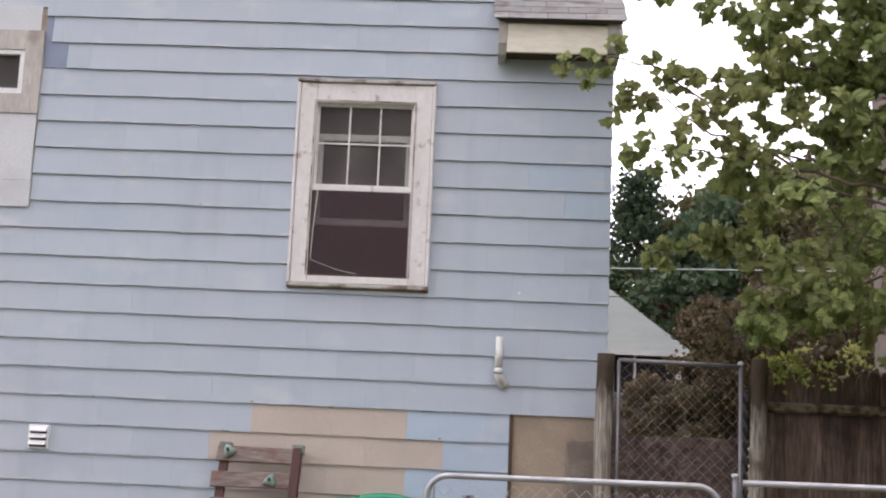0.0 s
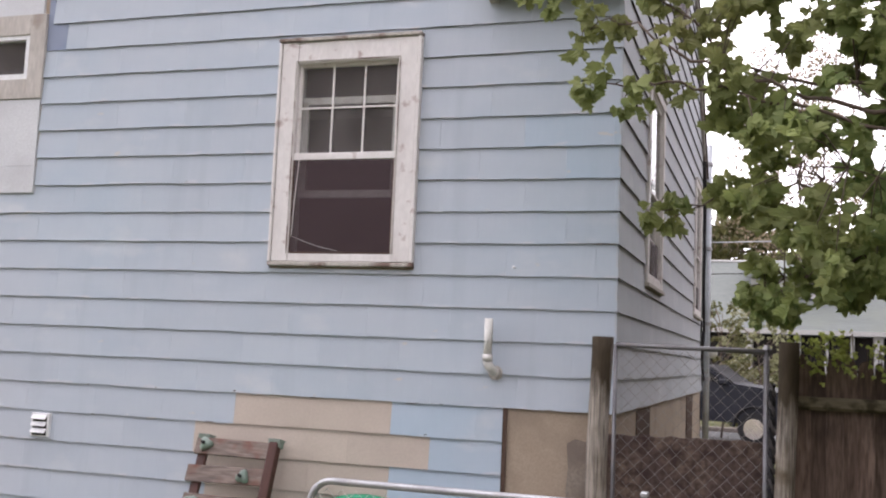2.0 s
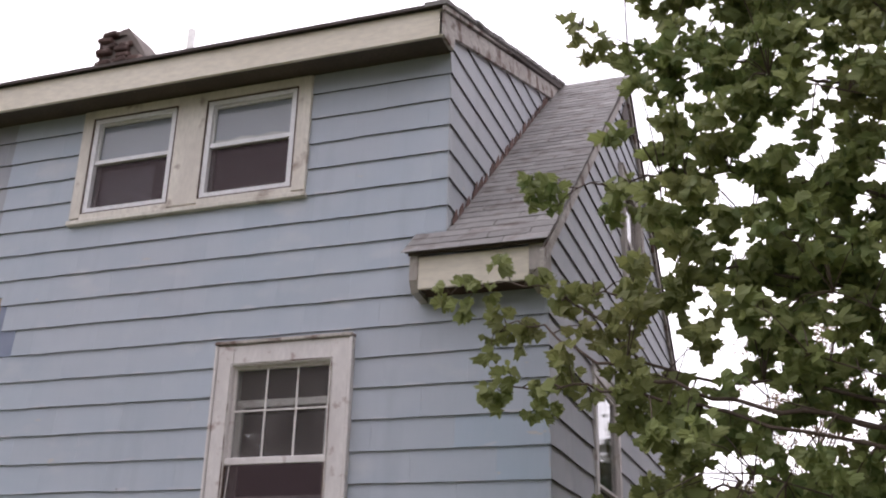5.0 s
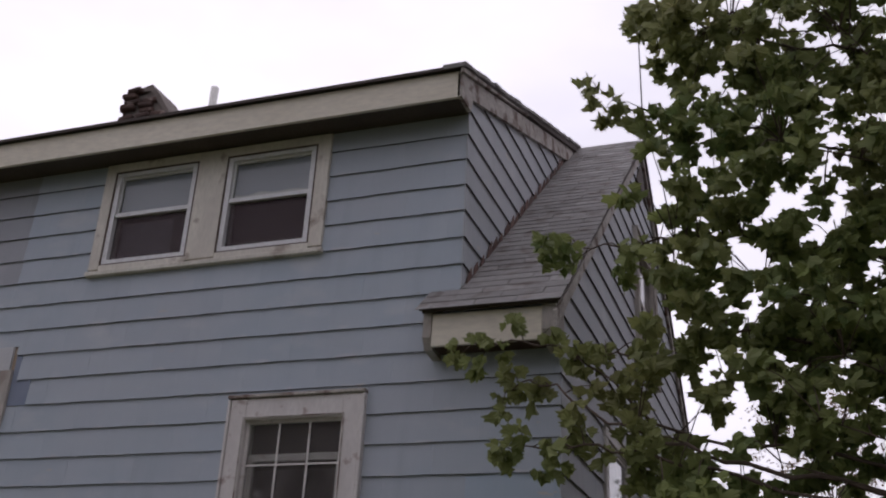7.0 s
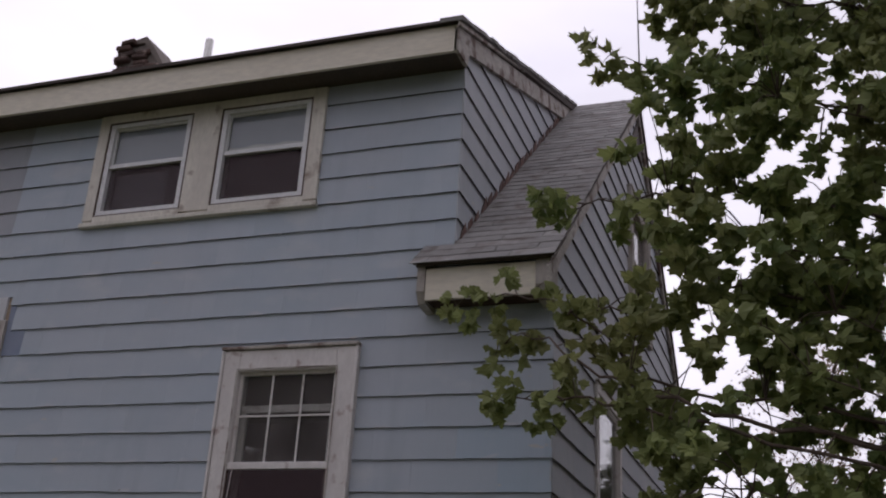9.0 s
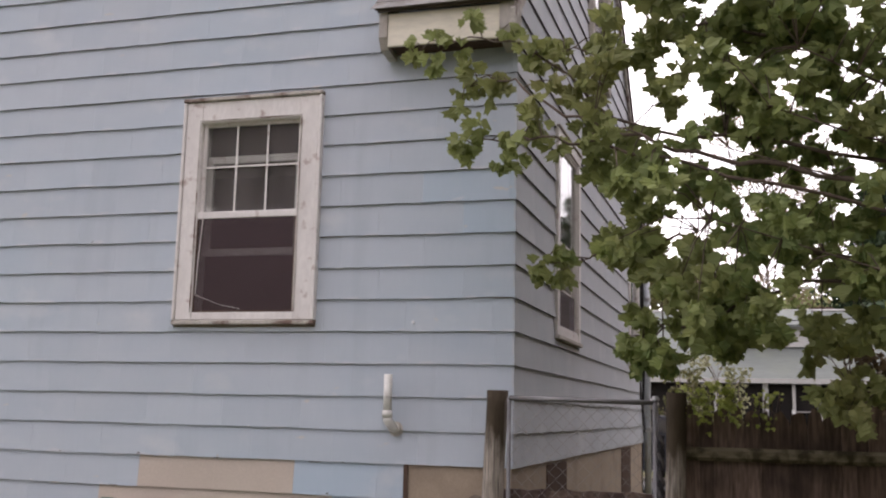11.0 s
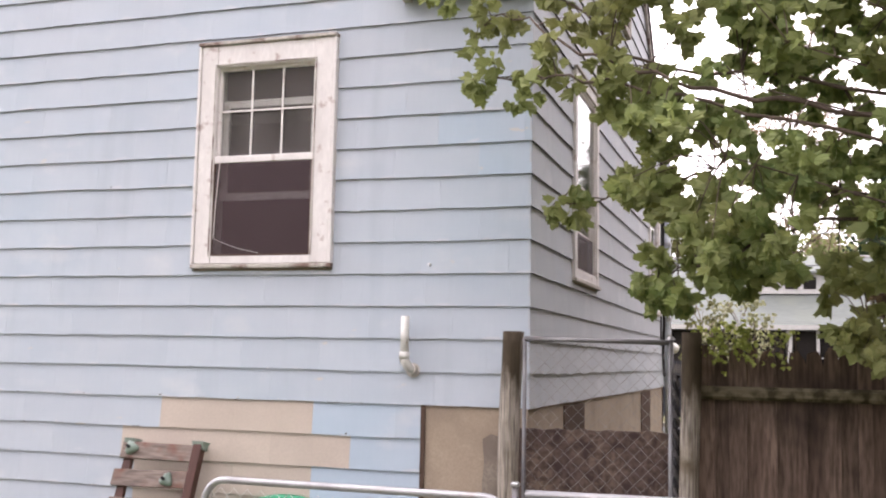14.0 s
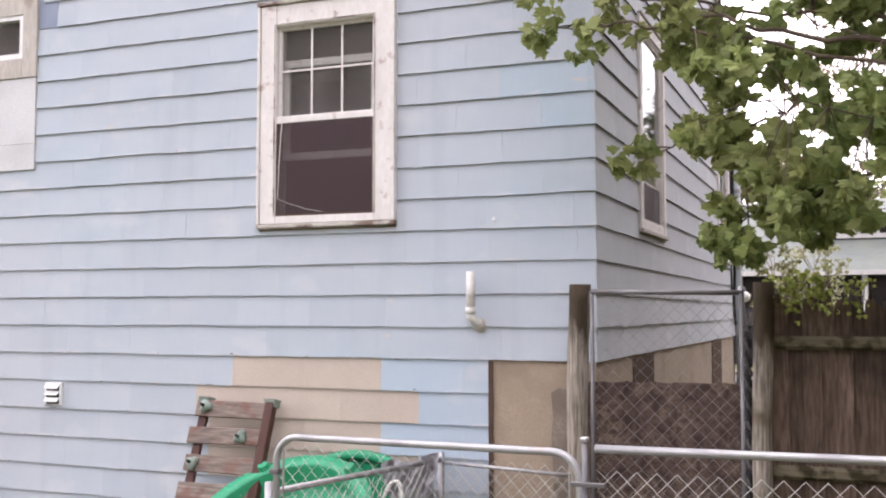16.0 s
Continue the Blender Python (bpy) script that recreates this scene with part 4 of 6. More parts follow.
tall_gate = thing("tall_gate", "tall galvanised chain-link gate between two posts", "gate", pose(0.05, -0.345, 0))
part("gate_post", tube([(0.902, -0.03, 0), (0.902, -0.03, 1.90)], 0.0165, 12), GALV_OLD, tall_gate, smooth=True)
part("frame", tube([(0.01, 0, 0.08), (0.01, 0, 1.90)], 0.013, 10), GALV_OLD, tall_gate, smooth=True)
part("frame", tube([(0.01, 0, 1.90), (0.915, -0.03, 1.885)], 0.016, 10), GALV_OLD, tall_gate, smooth=True)
part("frame", tube([(0.01, 0, 0.08), (0.902, -0.03, 0.08)], 0.017, 10), GALV, tall_gate, smooth=True)
mesh_part("chain_link", chain_link(0.01, 0.892, 0.1, 1.88, r=0.0013), tall_gate, "rusty diamond wire mesh")
part("cap", tube([(0.902, -0.03, 1.90), (0.902, -0.03, 1.925)], 0.028, 10, taper=0.015), GALV, tall_gate)
for z in (0.5,):
    part("hinge", box(0.872, 0.932, -0.06, 0.0, z, z + 0.05, bevel=0.004), GALV, tall_gate)

rope_pts = [(0.985 + 0.012 * math.cos(i * 0.9), -0.385 + 0.012 * math.sin(i * 0.9), 1.70 - i * 0.016) for i in range(106)]
twisted = thing("twisted_cable", "dark twisted cable hung by the gate post", "cable")
part("strand", tube(rope_pts, 0.012, 6), BLACK, twisted)
part("strand", tube([(1.97 - p[0], -0.77 - p[1], p[2]) for p in rope_pts], 0.012, 6), UNDERSIDE, twisted, "dirty brown strand")

stained = thing("stained_board", "water-stained plywood sheet against the foundation", "panel", pose(-0.285, -0.055, 0))
part("sheet", prism([(0.012, 0.0), (0.30, 0.0), (0.30, 1.26), (0.21, 1.285), (0.12, 1.268), (0.05, 1.28), (0.0, 1.25), (0.012, 1.1), (0.0, 0.95), (0.015, 0.7), (0.002, 0.4)], "y", -0.008, 0.008), STAINED_PLY, stained)
screen_panel = thing("brown_screen", "blotchy dark brown panel standing behind the gate", "panel", pose(-0.02, -0.16, 0))
bm = bmesh.new()
top_line = [(1.02 * i / 20, 1.335 + 0.004 * math.sin(i * 1.7) + 0.004 * math.sin(i * 4.1) + 0.012 * i / 20) for i in range(21)]
prism([(0, 0.02), (1.02, 0.02), *top_line[::-1]], "y", -0.012, 0.012, bm)
part("sheet", bm, PANEL_BROWN, screen_panel)
part("stake", tube([(0.5, 0.03, 0), (0.5, 0.03, 1.25)], 0.018, 8), DARK_WOOD, screen_panel)

board_fence = thing("board_fence", "dark brown weathered board fence with dog-eared pickets", "fence", pose(1.10, -0.40, 0))
rng = random.Random(11)
x = 0.0
odd = False
while x < 3.6:
    w = rng.choice((0.074, 0.088, 0.096, 0.1))
    top = 1.872 + rng.uniform(-0.045, 0.02)
    h, cut, dip = w * rng.uniform(0.35, 0.6), rng.choice((0.004, 0.01, 0.02, 0.04)), rng.uniform(0.012, 0.04)
    me_bm = prism([(0, 0.05), (w, 0.05), (w, top - 0.14), (w - 0.002, top - 0.09), (w - 0.012, top - 0.03 - cut * 0.5), (w - 0.024, top - cut), (h, top), (0.024, top - 0.012),
                   (0.010, top - dip), (0.003, top - dip - 0.05), (0, top - 0.14)], "y", 0, 0.017)
    ob = part("picket", me_bm, FENCE_WOOD, board_fence)
    ob.matrix_basis = pose(x + 0.002, 0.045 + (0.011 if odd else 0.0) + rng.uniform(0, 0.002), 0, 0, rng.uniform(-0.025, 0.025), rng.uniform(-1.2, 1.2))
    odd = not odd
    x += w + rng.choice((-0.006, -0.004, -0.003, -0.003, -0.004, -0.002, -0.005, -0.003, 0.002))
for z in (0.83, 1.56):
    part("rail", box(-0.02, 3.6, -0.005, 0.044, z, z + 0.078, bevel=0.02), MOSSY_WOOD, board_fence, "mossy rail")

low_fence = thing("low_fence", "low galvanised chain-link fence", "fence", pose(0.51, -2.20, 0))
part("post", tube([(-0.035, 0, 0), (-0.035, 0, 1.215)], 0.016, 12), GALV_OLD, low_fence, smooth=True)
part("cap", box(-0.053, -0.019, -0.02, 0.02, 1.217, 1.238, bevel=0.005), GALV, low_fence, "pale square post cap")
part("rail", tube([(0.01, 0, 1.19), (1.4, 0.0, 1.20), (4.0, 0.02, 1.21)], 0.0185, 10), GALV, low_fence, smooth=True)
part("post", tube([(3.0, 0.01, 0), (3.0, 0.01, 1.2)], 0.026, 12), GALV, low_fence, smooth=True)
mesh_part("chain_link", chain_link(0.02, 3.9, 0.03, 1.10, r=0.0023, material=PALE_WIRE), low_fence, "dull diamond wire mesh")
part("latch", box(-0.09, 0.06, -0.04, -0.02, 1.03, 1.05, bevel=0.003), GALV_OLD, low_fence)

GX0, GY0, GX1, GY1 = -1.26, -1.85, 0.425, -2.09
turn = math.degrees(math.atan2(GY1 - GY0, GX1 - GX0))
GW = math.hypot(GX1 - GX0, GY1 - GY0)
low_gate = thing("low_gate", "low galvanised gate with rounded top corners", "gate", pose(GX0, GY0, 0, 0, 0, turn))


def arc(cx, cz, r, a0, a1, n=6):
    return [(cx + r * math.cos(radians(a0 + (a1 - a0) * i / n)), 0, cz + r * math.sin(radians(a0 + (a1 - a0) * i / n))) for i in range(n + 1)]


R = 0.13
part("frame", tube([(0, 0, 0.08), *arc(R, 1.127 - R, R, 180, 90), *arc(GW - R, 1.15 - R, R, 90, 0), (GW, 0, 0.08)], 0.0185, 10), GALV, low_gate, smooth=True)
part("frame", tube([(0, 0, 0.08), (GW, 0, 0.08)], 0.016, 10), GALV, low_gate, smooth=True)
mesh_part("chain_link", chain_link(0.02, GW - 0.03, 0.09, 1.09, r=0.002, material=PALE_WIRE), low_gate, "dull diamond wire mesh")
part("tension_bar", tube([(0.045, 0, 0.1), (0.045, 0, 1.06)], 0.006, 6), WIRE, low_gate)
part("tension_bar", tube([(GW - 0.05, 0, 0.1), (GW - 0.05, 0, 1.06)], 0.006, 6), WIRE, low_gate)
for z in (0.3, 0.93):
    part("hinge", box(-0.035, 0.022, -0.021, 0.021, z, z + 0.028, bevel=0.004), GALV_OLD, low_gate)

return_fence = thing("return_fence", "short sagging chain-link run back to the house", "fence")
part("post", tube([(-1.32, -1.82, 0), (-1.32, -1.82, 0.88)], 0.026, 10), GALV, return_fence, smooth=True)
part("rail", tube([(-1.30, -1.81, 0.83), (-1.05, -0.10, 0.785)], 0.018, 10), GALV, return_fence, smooth=True)
part("post", tube([(-1.05, -0.08, 0), (-1.05, -0.08, 0.83)], 0.024, 10), GALV, return_fence, smooth=True)
ob = mesh_part("chain_link", chain_link(0.0, 1.70, 0.04, 0.79, r=0.003, material=PALE_WIRE), return_fence, "dull diamond wire mesh")
ob.matrix_basis = pose(-1.29, -1.79, 0, 0, 0, 81.7)
part("rail", tube([(-1.03, -0.09, 0.765), (-0.13, -0.15, 0.74)], 0.013, 8), GALV, return_fence, smooth=True)
ob = mesh_part("chain_link", chain_link(0.0, 0.90, 0.04, 0.74, material=PALE_WIRE), return_fence, "dull diamond wire mesh")
ob.matrix_basis = pose(-1.03, -0.09, 0, 0, 0, -3.8)

# ---- things in the yard ----
climber = thing("climbing_ladder", "red-stained wooden climbing wall with plastic holds, leaning on the house", "climbing wall", pose(-2.945, -0.50, -0.06, -19.5, 0, 0))
for u in (0.0, 0.56):
    part("upright", box(u, u + 0.07, -0.035 - (0.03 if u else 0), 0.0, 0.06, 1.25, bevel=0.005), RED_STAIN, climber)
    part("bracket", prism([(-0.05, 1.21), (0.01, 1.21), (0.01, 1.255), (0.03, 1.275), (-0.075, 1.262)], "x", u - 0.006, u + 0.082), HOLD, climber, "grey-green corner bracket")
for i in range(6):
    z = 1.12 - i * 0.2
    ob = part("plank", box(-0.03, 0.575, -0.06, -0.036, z, z + 0.12, bevel=0.004), PLANK, climber)
    ob.matrix_basis = pose(0, 0, 0, 0, random.Random(i).uniform(-0.8, 0.8), 0)
for u, v, s in ((0.075, 1.19, 0), (0.42, 0.975, 1), (0.06, 0.775, 2), (0.47, 0.575, 3), (0.2, 0.36, 4)):
    bm = bmesh.new()
    bmesh.ops.create_icosphere(bm, subdivisions=2, radius=0.05)
    for q in bm.verts:
        a = math.atan2(q.co.z, q.co.x)
        k = 0.95 + 0.22 * math.cos(3 * a)
        q.co = Vector((q.co.x * k, q.co.y * 0.75, q.co.z * k))
    ob = part("climbing_hold", bm, HOLD, climber, "grey-green climbing hold", smooth=True)
    ob.matrix_basis = pose(u, -0.075, v, 0, s * 40, 0)
    part("bolt", tube([(0, -0.06, 0), (0, -0.025, 0)], 0.012, 8), BLACK, ob)


def round_tub(r, depth, lip, name, parent, material, n=40):
    """A shallow round tub: floor, flaring wall, broad rolled lip."""
    bm = bmesh.new()
    prof = [(0.0, -depth), (r * 0.80, -depth), (r * 0.86, -depth + 0.02), (r - lip, -0.02), (r - lip + 0.015, 0.0), (r - 0.012, 0.0), (r, -0.014), (r, -0.05), (r * 0.98, -0.05),
            (r * 0.89, -depth - 0.012), (0.0, -depth - 0.012)]
    rings = []
    for pr, pz in prof:
        if pr == 0:
            rings.append([bm.verts.new((0, 0, pz))])
        else:
            rings.append([bm.verts.new((math.cos(2 * math.pi * k / n) * pr, math.sin(2 * math.pi * k / n) * pr, pz)) for k in range(n)])
    for a, b in zip(rings, rings[1:]):
        for k in range(n):
            if len(a) == 1:
                bm.faces.new((a[0], b[k], b[(k + 1) % n]))
            elif len(b) == 1:
                bm.faces.new((a[k], b[0], a[(k + 1) % n]))
            else:
                bm.faces.new((a[k], b[k], b[(k + 1) % n], a[(k + 1) % n]))
    bmesh.ops.recalc_face_normals(bm, faces=bm.faces)
    return part(name, bm, material, parent, smooth=True)


sandbox = thing("sandbox_tub", "green plastic round sandbox tub tipped against its lid", "sandbox", pose(-1.97, -0.74, 0.385, 36, 0, -8))
round_tub(0.69, 0.22, 0.11, "tub", sandbox, GREEN)
for a in (62, 128, 200, 300):
    part("lip_knob", tube([(0.645 * math.cos(radians(a)), 0.645 * math.sin(radians(a)), -0.01), (0.645 * math.cos(radians(a)), 0.645 * math.sin(radians(a)), 0.035)], 0.05, 12, taper=0.035), GREEN, sandbox)
part("sand", tube([(0, -0.12, -0.21), (0, -0.12, -0.17)], 0.38, 24, taper=0.33), SAND, sandbox, "damp sand left in the tub")
lid = thing("leaning_sandbox", "shallow green plastic sandbox shell leaning on the wall", "sandbox", pose(-1.66, -0.19, 0.405, 75, 0, 0) @ Matrix.Diagonal((1.3, 1, 1, 1)))
round_tub(0.43, 0.05, 0.07, "lid_shell", lid, GREEN)

bin_ = thing("storage_crate", "pale green plastic crate in front of the gate", "crate", pose(-1.33, -2.62, 0))
bm = bmesh.new()
for q in ((0, 1.35, 0, 0.03), (0, 1.35, 0.27, 0.30), (0, 0.03, 0.03, 0.27), (1.32, 1.35, 0.03, 0.27)):
    box(q[0], q[1], q[2], q[3], 0.03, 0.775, bm)
box(0.03, 1.32, 0.03, 0.27, 0.03, 0.06, bm)
part("body", bm, PALE_PLASTIC, bin_)
bm = bmesh.new()
for q in ((-0.015, 1.365, -0.015, 0.03), (-0.015, 1.365, 0.27, 0.315), (-0.015, 0.03, 0.03, 0.27), (1.32, 1.365, 0.03, 0.27)):
    box(q[0], q[1], q[2], q[3], 0.776, 0.805, bm)
part("rim", bm, PALE_PLASTIC, bin_)

sheet = thing("plastic_sheet", "crumpled pale grey plastic sheet hung over the wire fence", "plastic sheet", pose(-1.38, -0.30, 0.0))
sr = random.Random(33)
bm = bmesh.new()
grid_v = []
for j in range(15):
    line = []
    for i in range(17):
        u, v = i / 16, j / 14
        line.append(bm.verts.new((0.02 + 0.36 * u + 0.02 * math.sin(5 * v + 3 * u), 0.03 * math.sin(17 * u + 2 * math.sin(4 * v)) + sr.uniform(-0.012, 0.012), 0.30 + v * (0.47 + 0.07 * u + 0.02 * math.sin(9 * u)))))
    grid_v.append(line)
for a, b in zip(grid_v, grid_v[1:]):
    for i in range(16):
        bm.faces.new((a[i], a[i + 1], b[i + 1], b[i]))
bmesh.ops.solidify(bm, geom=list(bm.faces), thickness=0.004)
part("sheet", bm, CLOUDY, sheet)
part("ground_peg", tube([(0.2, 0.0, 0.0), (0.2, 0.0, 0.34)], 0.012, 6), DARK_WOOD, sheet)
hose = tagged(part("garden_hose", tube(smooth_path([Vector(p) for p in ((-1.42, -0.42, 0.02), (-1.40, -0.42, 0.3), (-1.30, -0.40, 0.62), (-1.20, -0.42, 0.66), (-1.17, -0.44, 0.4), (-1.2, -0.44, 0.02))], 4), 0.013, 8), PVC, smooth=True), "pale plastic hose looped behind the gate", "hose")
shed = thing("tool_shed", "shallow leaning tool shed with a pale roof", "shed", pose(-6.68, -0.14, 0))
part("wall", box(0.0, 0.879, 0.0, 0.11, 0.36, 1.50), TAN, shed)
part("roof", prism([(-0.05, 1.965), (0.99, 1.655), (0.99, 1.63), (-0.05, 1.92)], "y", -0.05, 0.11), WHITE_BOARD, shed, "sloping pale roof sheet")
part("eave_strip", box(0.0, 0.945, -0.03, -0.002, 1.51, 1.61, bevel=0.004), CREAM, shed, "pale fascia strip")
part("corner_post", prism([(0.88, 0.35), (1.05, 0.35), (0.975, 1.49), (0.975, 1.62), (0.95, 1.62), (0.88, 1.49)], "y", 0.0, 0.10), RED_STAIN, shed, "dark red corner post")
part("foot_block", box(0.0, 1.09, -0.03, 0.09, 0.0, 0.348, bevel=0.012), DARK_WOOD, shed)
pole = tagged(part("leaning_pole", tube([(-5.79, -0.30, 0.0), (-5.66, -0.23, 0.66), (-5.515, -0.175, 1.445)], 0.0125, 8), PLANK), "thin reddish pole leaning on the shed", "pole")
tagged(part("leaning_board", prism([(-5.56, 0.0), (-5.10, 0.0), (-5.19, 0.78), (-5.40, 0.80), (-5.58, 0.78)], "y", -0.045, -0.03), STAINED_PLY), "grey-brown sheet leaning on the wall behind the shovels", "board")


def loop_shovel(name, label, m, blade):
    """A shovel on its blade with a rounded D grip at the top."""
    sh = thing(name, label, "shovel", m, group="loop-grip shovels")
    part("shaft", tube([(-0.02, -0.10, 0.12), (-0.012, -0.06, 0.5), (0.0, -0.02, 1.0)], 0.016, 8), BLACK, sh)
    ring = [(0.058 * math.sin(q), -0.015, 1.075 - 0.07 * math.cos(q)) for q in [2 * math.pi * k / 14 for k in range(15)]]
    part("grip", tube(ring, 0.019, 8), BLACK, sh, smooth=True)
    part("socket", tube([(-0.001, -0.022, 0.95), (0, -0.017, 1.01)], 0.018, 8, taper=0.022), BLACK, sh)
    part("blade", prism([(-0.16, 0.0), (0.13, 0.0), (0.14, 0.16), (0.06, 0.24), (-0.08, 0.24), (-0.17, 0.16)], "y", -0.125, -0.115), blade, sh, "dull grey blade")


loop_shovel("snow_shovel", "black shovel with a loop grip leaning on the house", pose(-5.31, -0.06, 0.0, 0, 3.5, 0), GALV_OLD)
loop_shovel("garden_shovel", "dark shovel with a loop grip leaning on the house", pose(-5.17, -0.045, 0.0, 0, 1, 0), GALV_OLD)
rake = thing("garden_rake", "dark garden tool leaning beside the shovel", "garden tool", pose(-5.83, -0.13, 0.0, -3, 22, 0))
part("shaft", tube([(0, 0, 0.02), (0, 0, 1.20)], 0.019, 8), BLACK, rake)
part("crossbar", tube([(-0.02, 0.0, 0.86), (0.31, 0.0, 0.955)], 0.017, 8), BLACK, rake)


# ---- ground, street, far things ----
def ground_z(x, y):
    return -0.52 * min(1.0, max(0.0, (y - 24) / 10)) + 1.6 * max(0.0, (y - 60) / 100)


bm = bmesh.new()
gx = [-400, -160, -60, -30, -15, -8, -4, 0, 4, 8, 15, 30, 60, 160, 400]
gy = [-300, -100, -40, -20, -10, -5, 0, 5, 9, 14, 18, 20, 22, 24, 26, 28, 30, 32, 36, 45, 60, 90, 160, 300, 600]
gv = [[bm.verts.new((x, y, ground_z(x, y))) for x in gx] for y in gy]
for a, b in zip(gv, gv[1:]):
    for i in range(len(gx) - 1):
        bm.faces.new((a[i], a[i + 1], b[i + 1], b[i]))
tagged(part("ground", bm, SOIL), "worn yard soil with patches of grass", "ground", kind="structure")
tagged(part("road", box(-120, 120, 15.5, 23.0, -0.05, 0.02), ASPHALT), "grey asphalt street", "road", kind="structure")
for y in (15.2, 23.0):
    tagged(part("kerb", box(-120, 120, y, y + 0.3, -0.05, 0.14, bevel=0.02), MORTAR), "concrete kerb along the street", "kerb", kind="structure")

car = thing("parked_car", "near-black tall car parked on the street", "car", pose(0.69, 19.2, 0.02, 0, 0, -14))
CY = 0.0
side = [(0.74, 0.50), (0.79, 0.92), (0.72, 1.20), (0.25, 1.32), (-0.50, 1.40), (-1.15, 1.82), (-3.1, 1.86), (-3.9, 1.40), (-4.15, 1.25), (-4.2, 0.50)]
bm = prism(side, "y", CY - 0.90, CY + 0.90)
bmesh.ops.bevel(bm, geom=[e for e in bm.edges if e.calc_length() < 1.95], offset=0.06, segments=2, affect="EDGES")
part("body", bm, CAR_PAINT, car, smooth=False)
part("side_glass", prism([(-0.70, 1.42), (-1.22, 1.76), (-3.0, 1.79), (-3.6, 1.42)], "y", CY - 0.912, CY - 0.902), GLASS, car)
part("windscreen", prism([(-0.50, 1.43), (-1.12, 1.83), (-1.17, 1.83), (-0.55, 1.42)], "y", CY - 0.75, CY + 0.75), BLACK, car, "dark windscreen")
for wx in (0.05, -3.15):
    wheel = part("wheel", tube([(wx, CY - 0.95, 0.38), (wx, CY - 0.70, 0.38)], 0.38, 20), BLACK, car)
    part("rim", tube([(wx, CY - 0.965, 0.38), (wx, CY - 0.951, 0.38)], 0.24, 16), CHROME, wheel)
    part("wheel_arch", tube([(wx + 0.48 * math.cos(a), CY - 0.915, 0.41 + 0.48 * math.sin(a)) for a in [math.pi * k / 12 for k in range(13)]], 0.035, 6), BLACK, car)
part("headlight", box(0.60, 0.775, CY - 0.903, CY - 0.66, 1.0, 1.08, bevel=0.02), HEADLIGHT, car, "clear headlight")
part("headlight", box(0.60, 0.775, CY + 0.66, CY + 0.903, 1.0, 1.08, bevel=0.02), HEADLIGHT, car, "clear headlight")
part("bumper", box(0.5, 0.85, CY - 0.88, CY + 0.88, 0.48, 0.72, bevel=0.04), BLACK, car)
part("side_mirror", box(-0.75, -0.57, CY - 1.08, CY - 0.92, 1.36, 1.50, bevel=0.03), CAR_PAINT, car)

# house across the street
far_house = thing("far_house", "white bungalow with a pale green roof across the street", "house", pose(1.32, 44, 0.12))
FX0, FX1 = -9.0, 8.2
part("wall", box(FX0 + 0.5, FX1 - 0.6, 2.0, 12.0, 0.0, 3.7), FAR_WHITE, far_house)
bm = bmesh.new()
eave = [(FX0, 0.0, 3.55), (FX1, 0.0, 3.55), (FX1, 13.0, 3.55), (FX0, 13.0, 3.55)]
ridge = [(FX0 + 3.6, 6.5, 7.35), (FX1 - 3.6, 6.5, 7.35)]
ev, rv = [bm.verts.new(p) for p in eave], [bm.verts.new(p) for p in ridge]
lv = [bm.verts.new((p[0], p[1], p[2] - 0.2)) for p in eave]
for f in ((ev[0], ev[1], rv[1], rv[0]), (ev[1], ev[2], rv[1]), (ev[2], ev[3], rv[0], rv[1]), (ev[3], ev[0], rv[0])):
    bm.faces.new(f)
for i in range(4):
    bm.faces.new((lv[i], lv[(i + 1) % 4], ev[(i + 1) % 4], ev[i]))
bm.faces.new(lv[::-1])
far_roof = part("roof", bm, FAR_ROOF, far_house, "pale green shingle roof")
part("ridge_cap", tube([(FX0 + 3.5, 6.5, 7.37), (FX1 - 3.5, 6.5, 7.37)], 0.09, 6), FAR_WHITE, far_roof)
part("fascia", box(FX0, FX1, -0.06, -0.01, 3.34, 3.56), FAR_WHITE, far_roof)
dorm = part("dormer", box(-1.6, 2.72, 2.6, 5.5, 5.2, 6.2), FAR_WHITE, far_house, "white shed dormer")
part("dormer_roof", prism([(2.2, 6.17), (6.4, 7.32), (6.4, 7.42), (2.2, 6.28)], "x", -1.9, 3.05), FAR_ROOF, dorm)
for wx in (0.75, 1.60):
    part("window", box(wx - 0.29, wx + 0.29, 2.55, 2.59, 5.42, 6.0), FAR_DARK, dorm)
part("porch_floor", box(FX0 + 0.3, FX1 - 0.3, 0.1, 2.0, -0.55, 1.2), SOFFIT, far_house, "shaded porch base")
for cx, cw in ((-8.6, 0.14), (-5.0, 0.14), (-1.6, 0.14), (0.6, 0.12), (1.86, 0.07), (2.97, 0.09), (4.08, 0.22), (5.33, 0.05), (7.5, 0.14)):
    part("column", box(cx - cw, cx + cw, 0.2, 0.40, 1.2, 3.36, bevel=0.02), FAR_WHITE, far_house)
for x0, x1, z0 in ((-8.4, -5.2, 1.5), (-4.8, -1.8, 1.5), (-1.4, 0.45, 1.5), (0.75, 1.78, 1.35), (1.94, 2.87, 1.22), (3.07, 3.85, 1.22), (4.31, 5.27, 1.45), (5.39, 7.3, 1.45)):
    part("screened_opening", box(x0, x1, 0.5, 0.54, z0, 3.3), FAR_DARK, far_house, "dark screened porch opening")
for x0, x1, z0 in ((1.94, 2.87, 2.02), (3.07, 3.85, 1.80), (4.0, 4.9, 1.36)):
    part("mid_rail", box(x0, x1, 0.42, 0.49, z0, z0 + 0.06), FAR_WHITE, far_house)
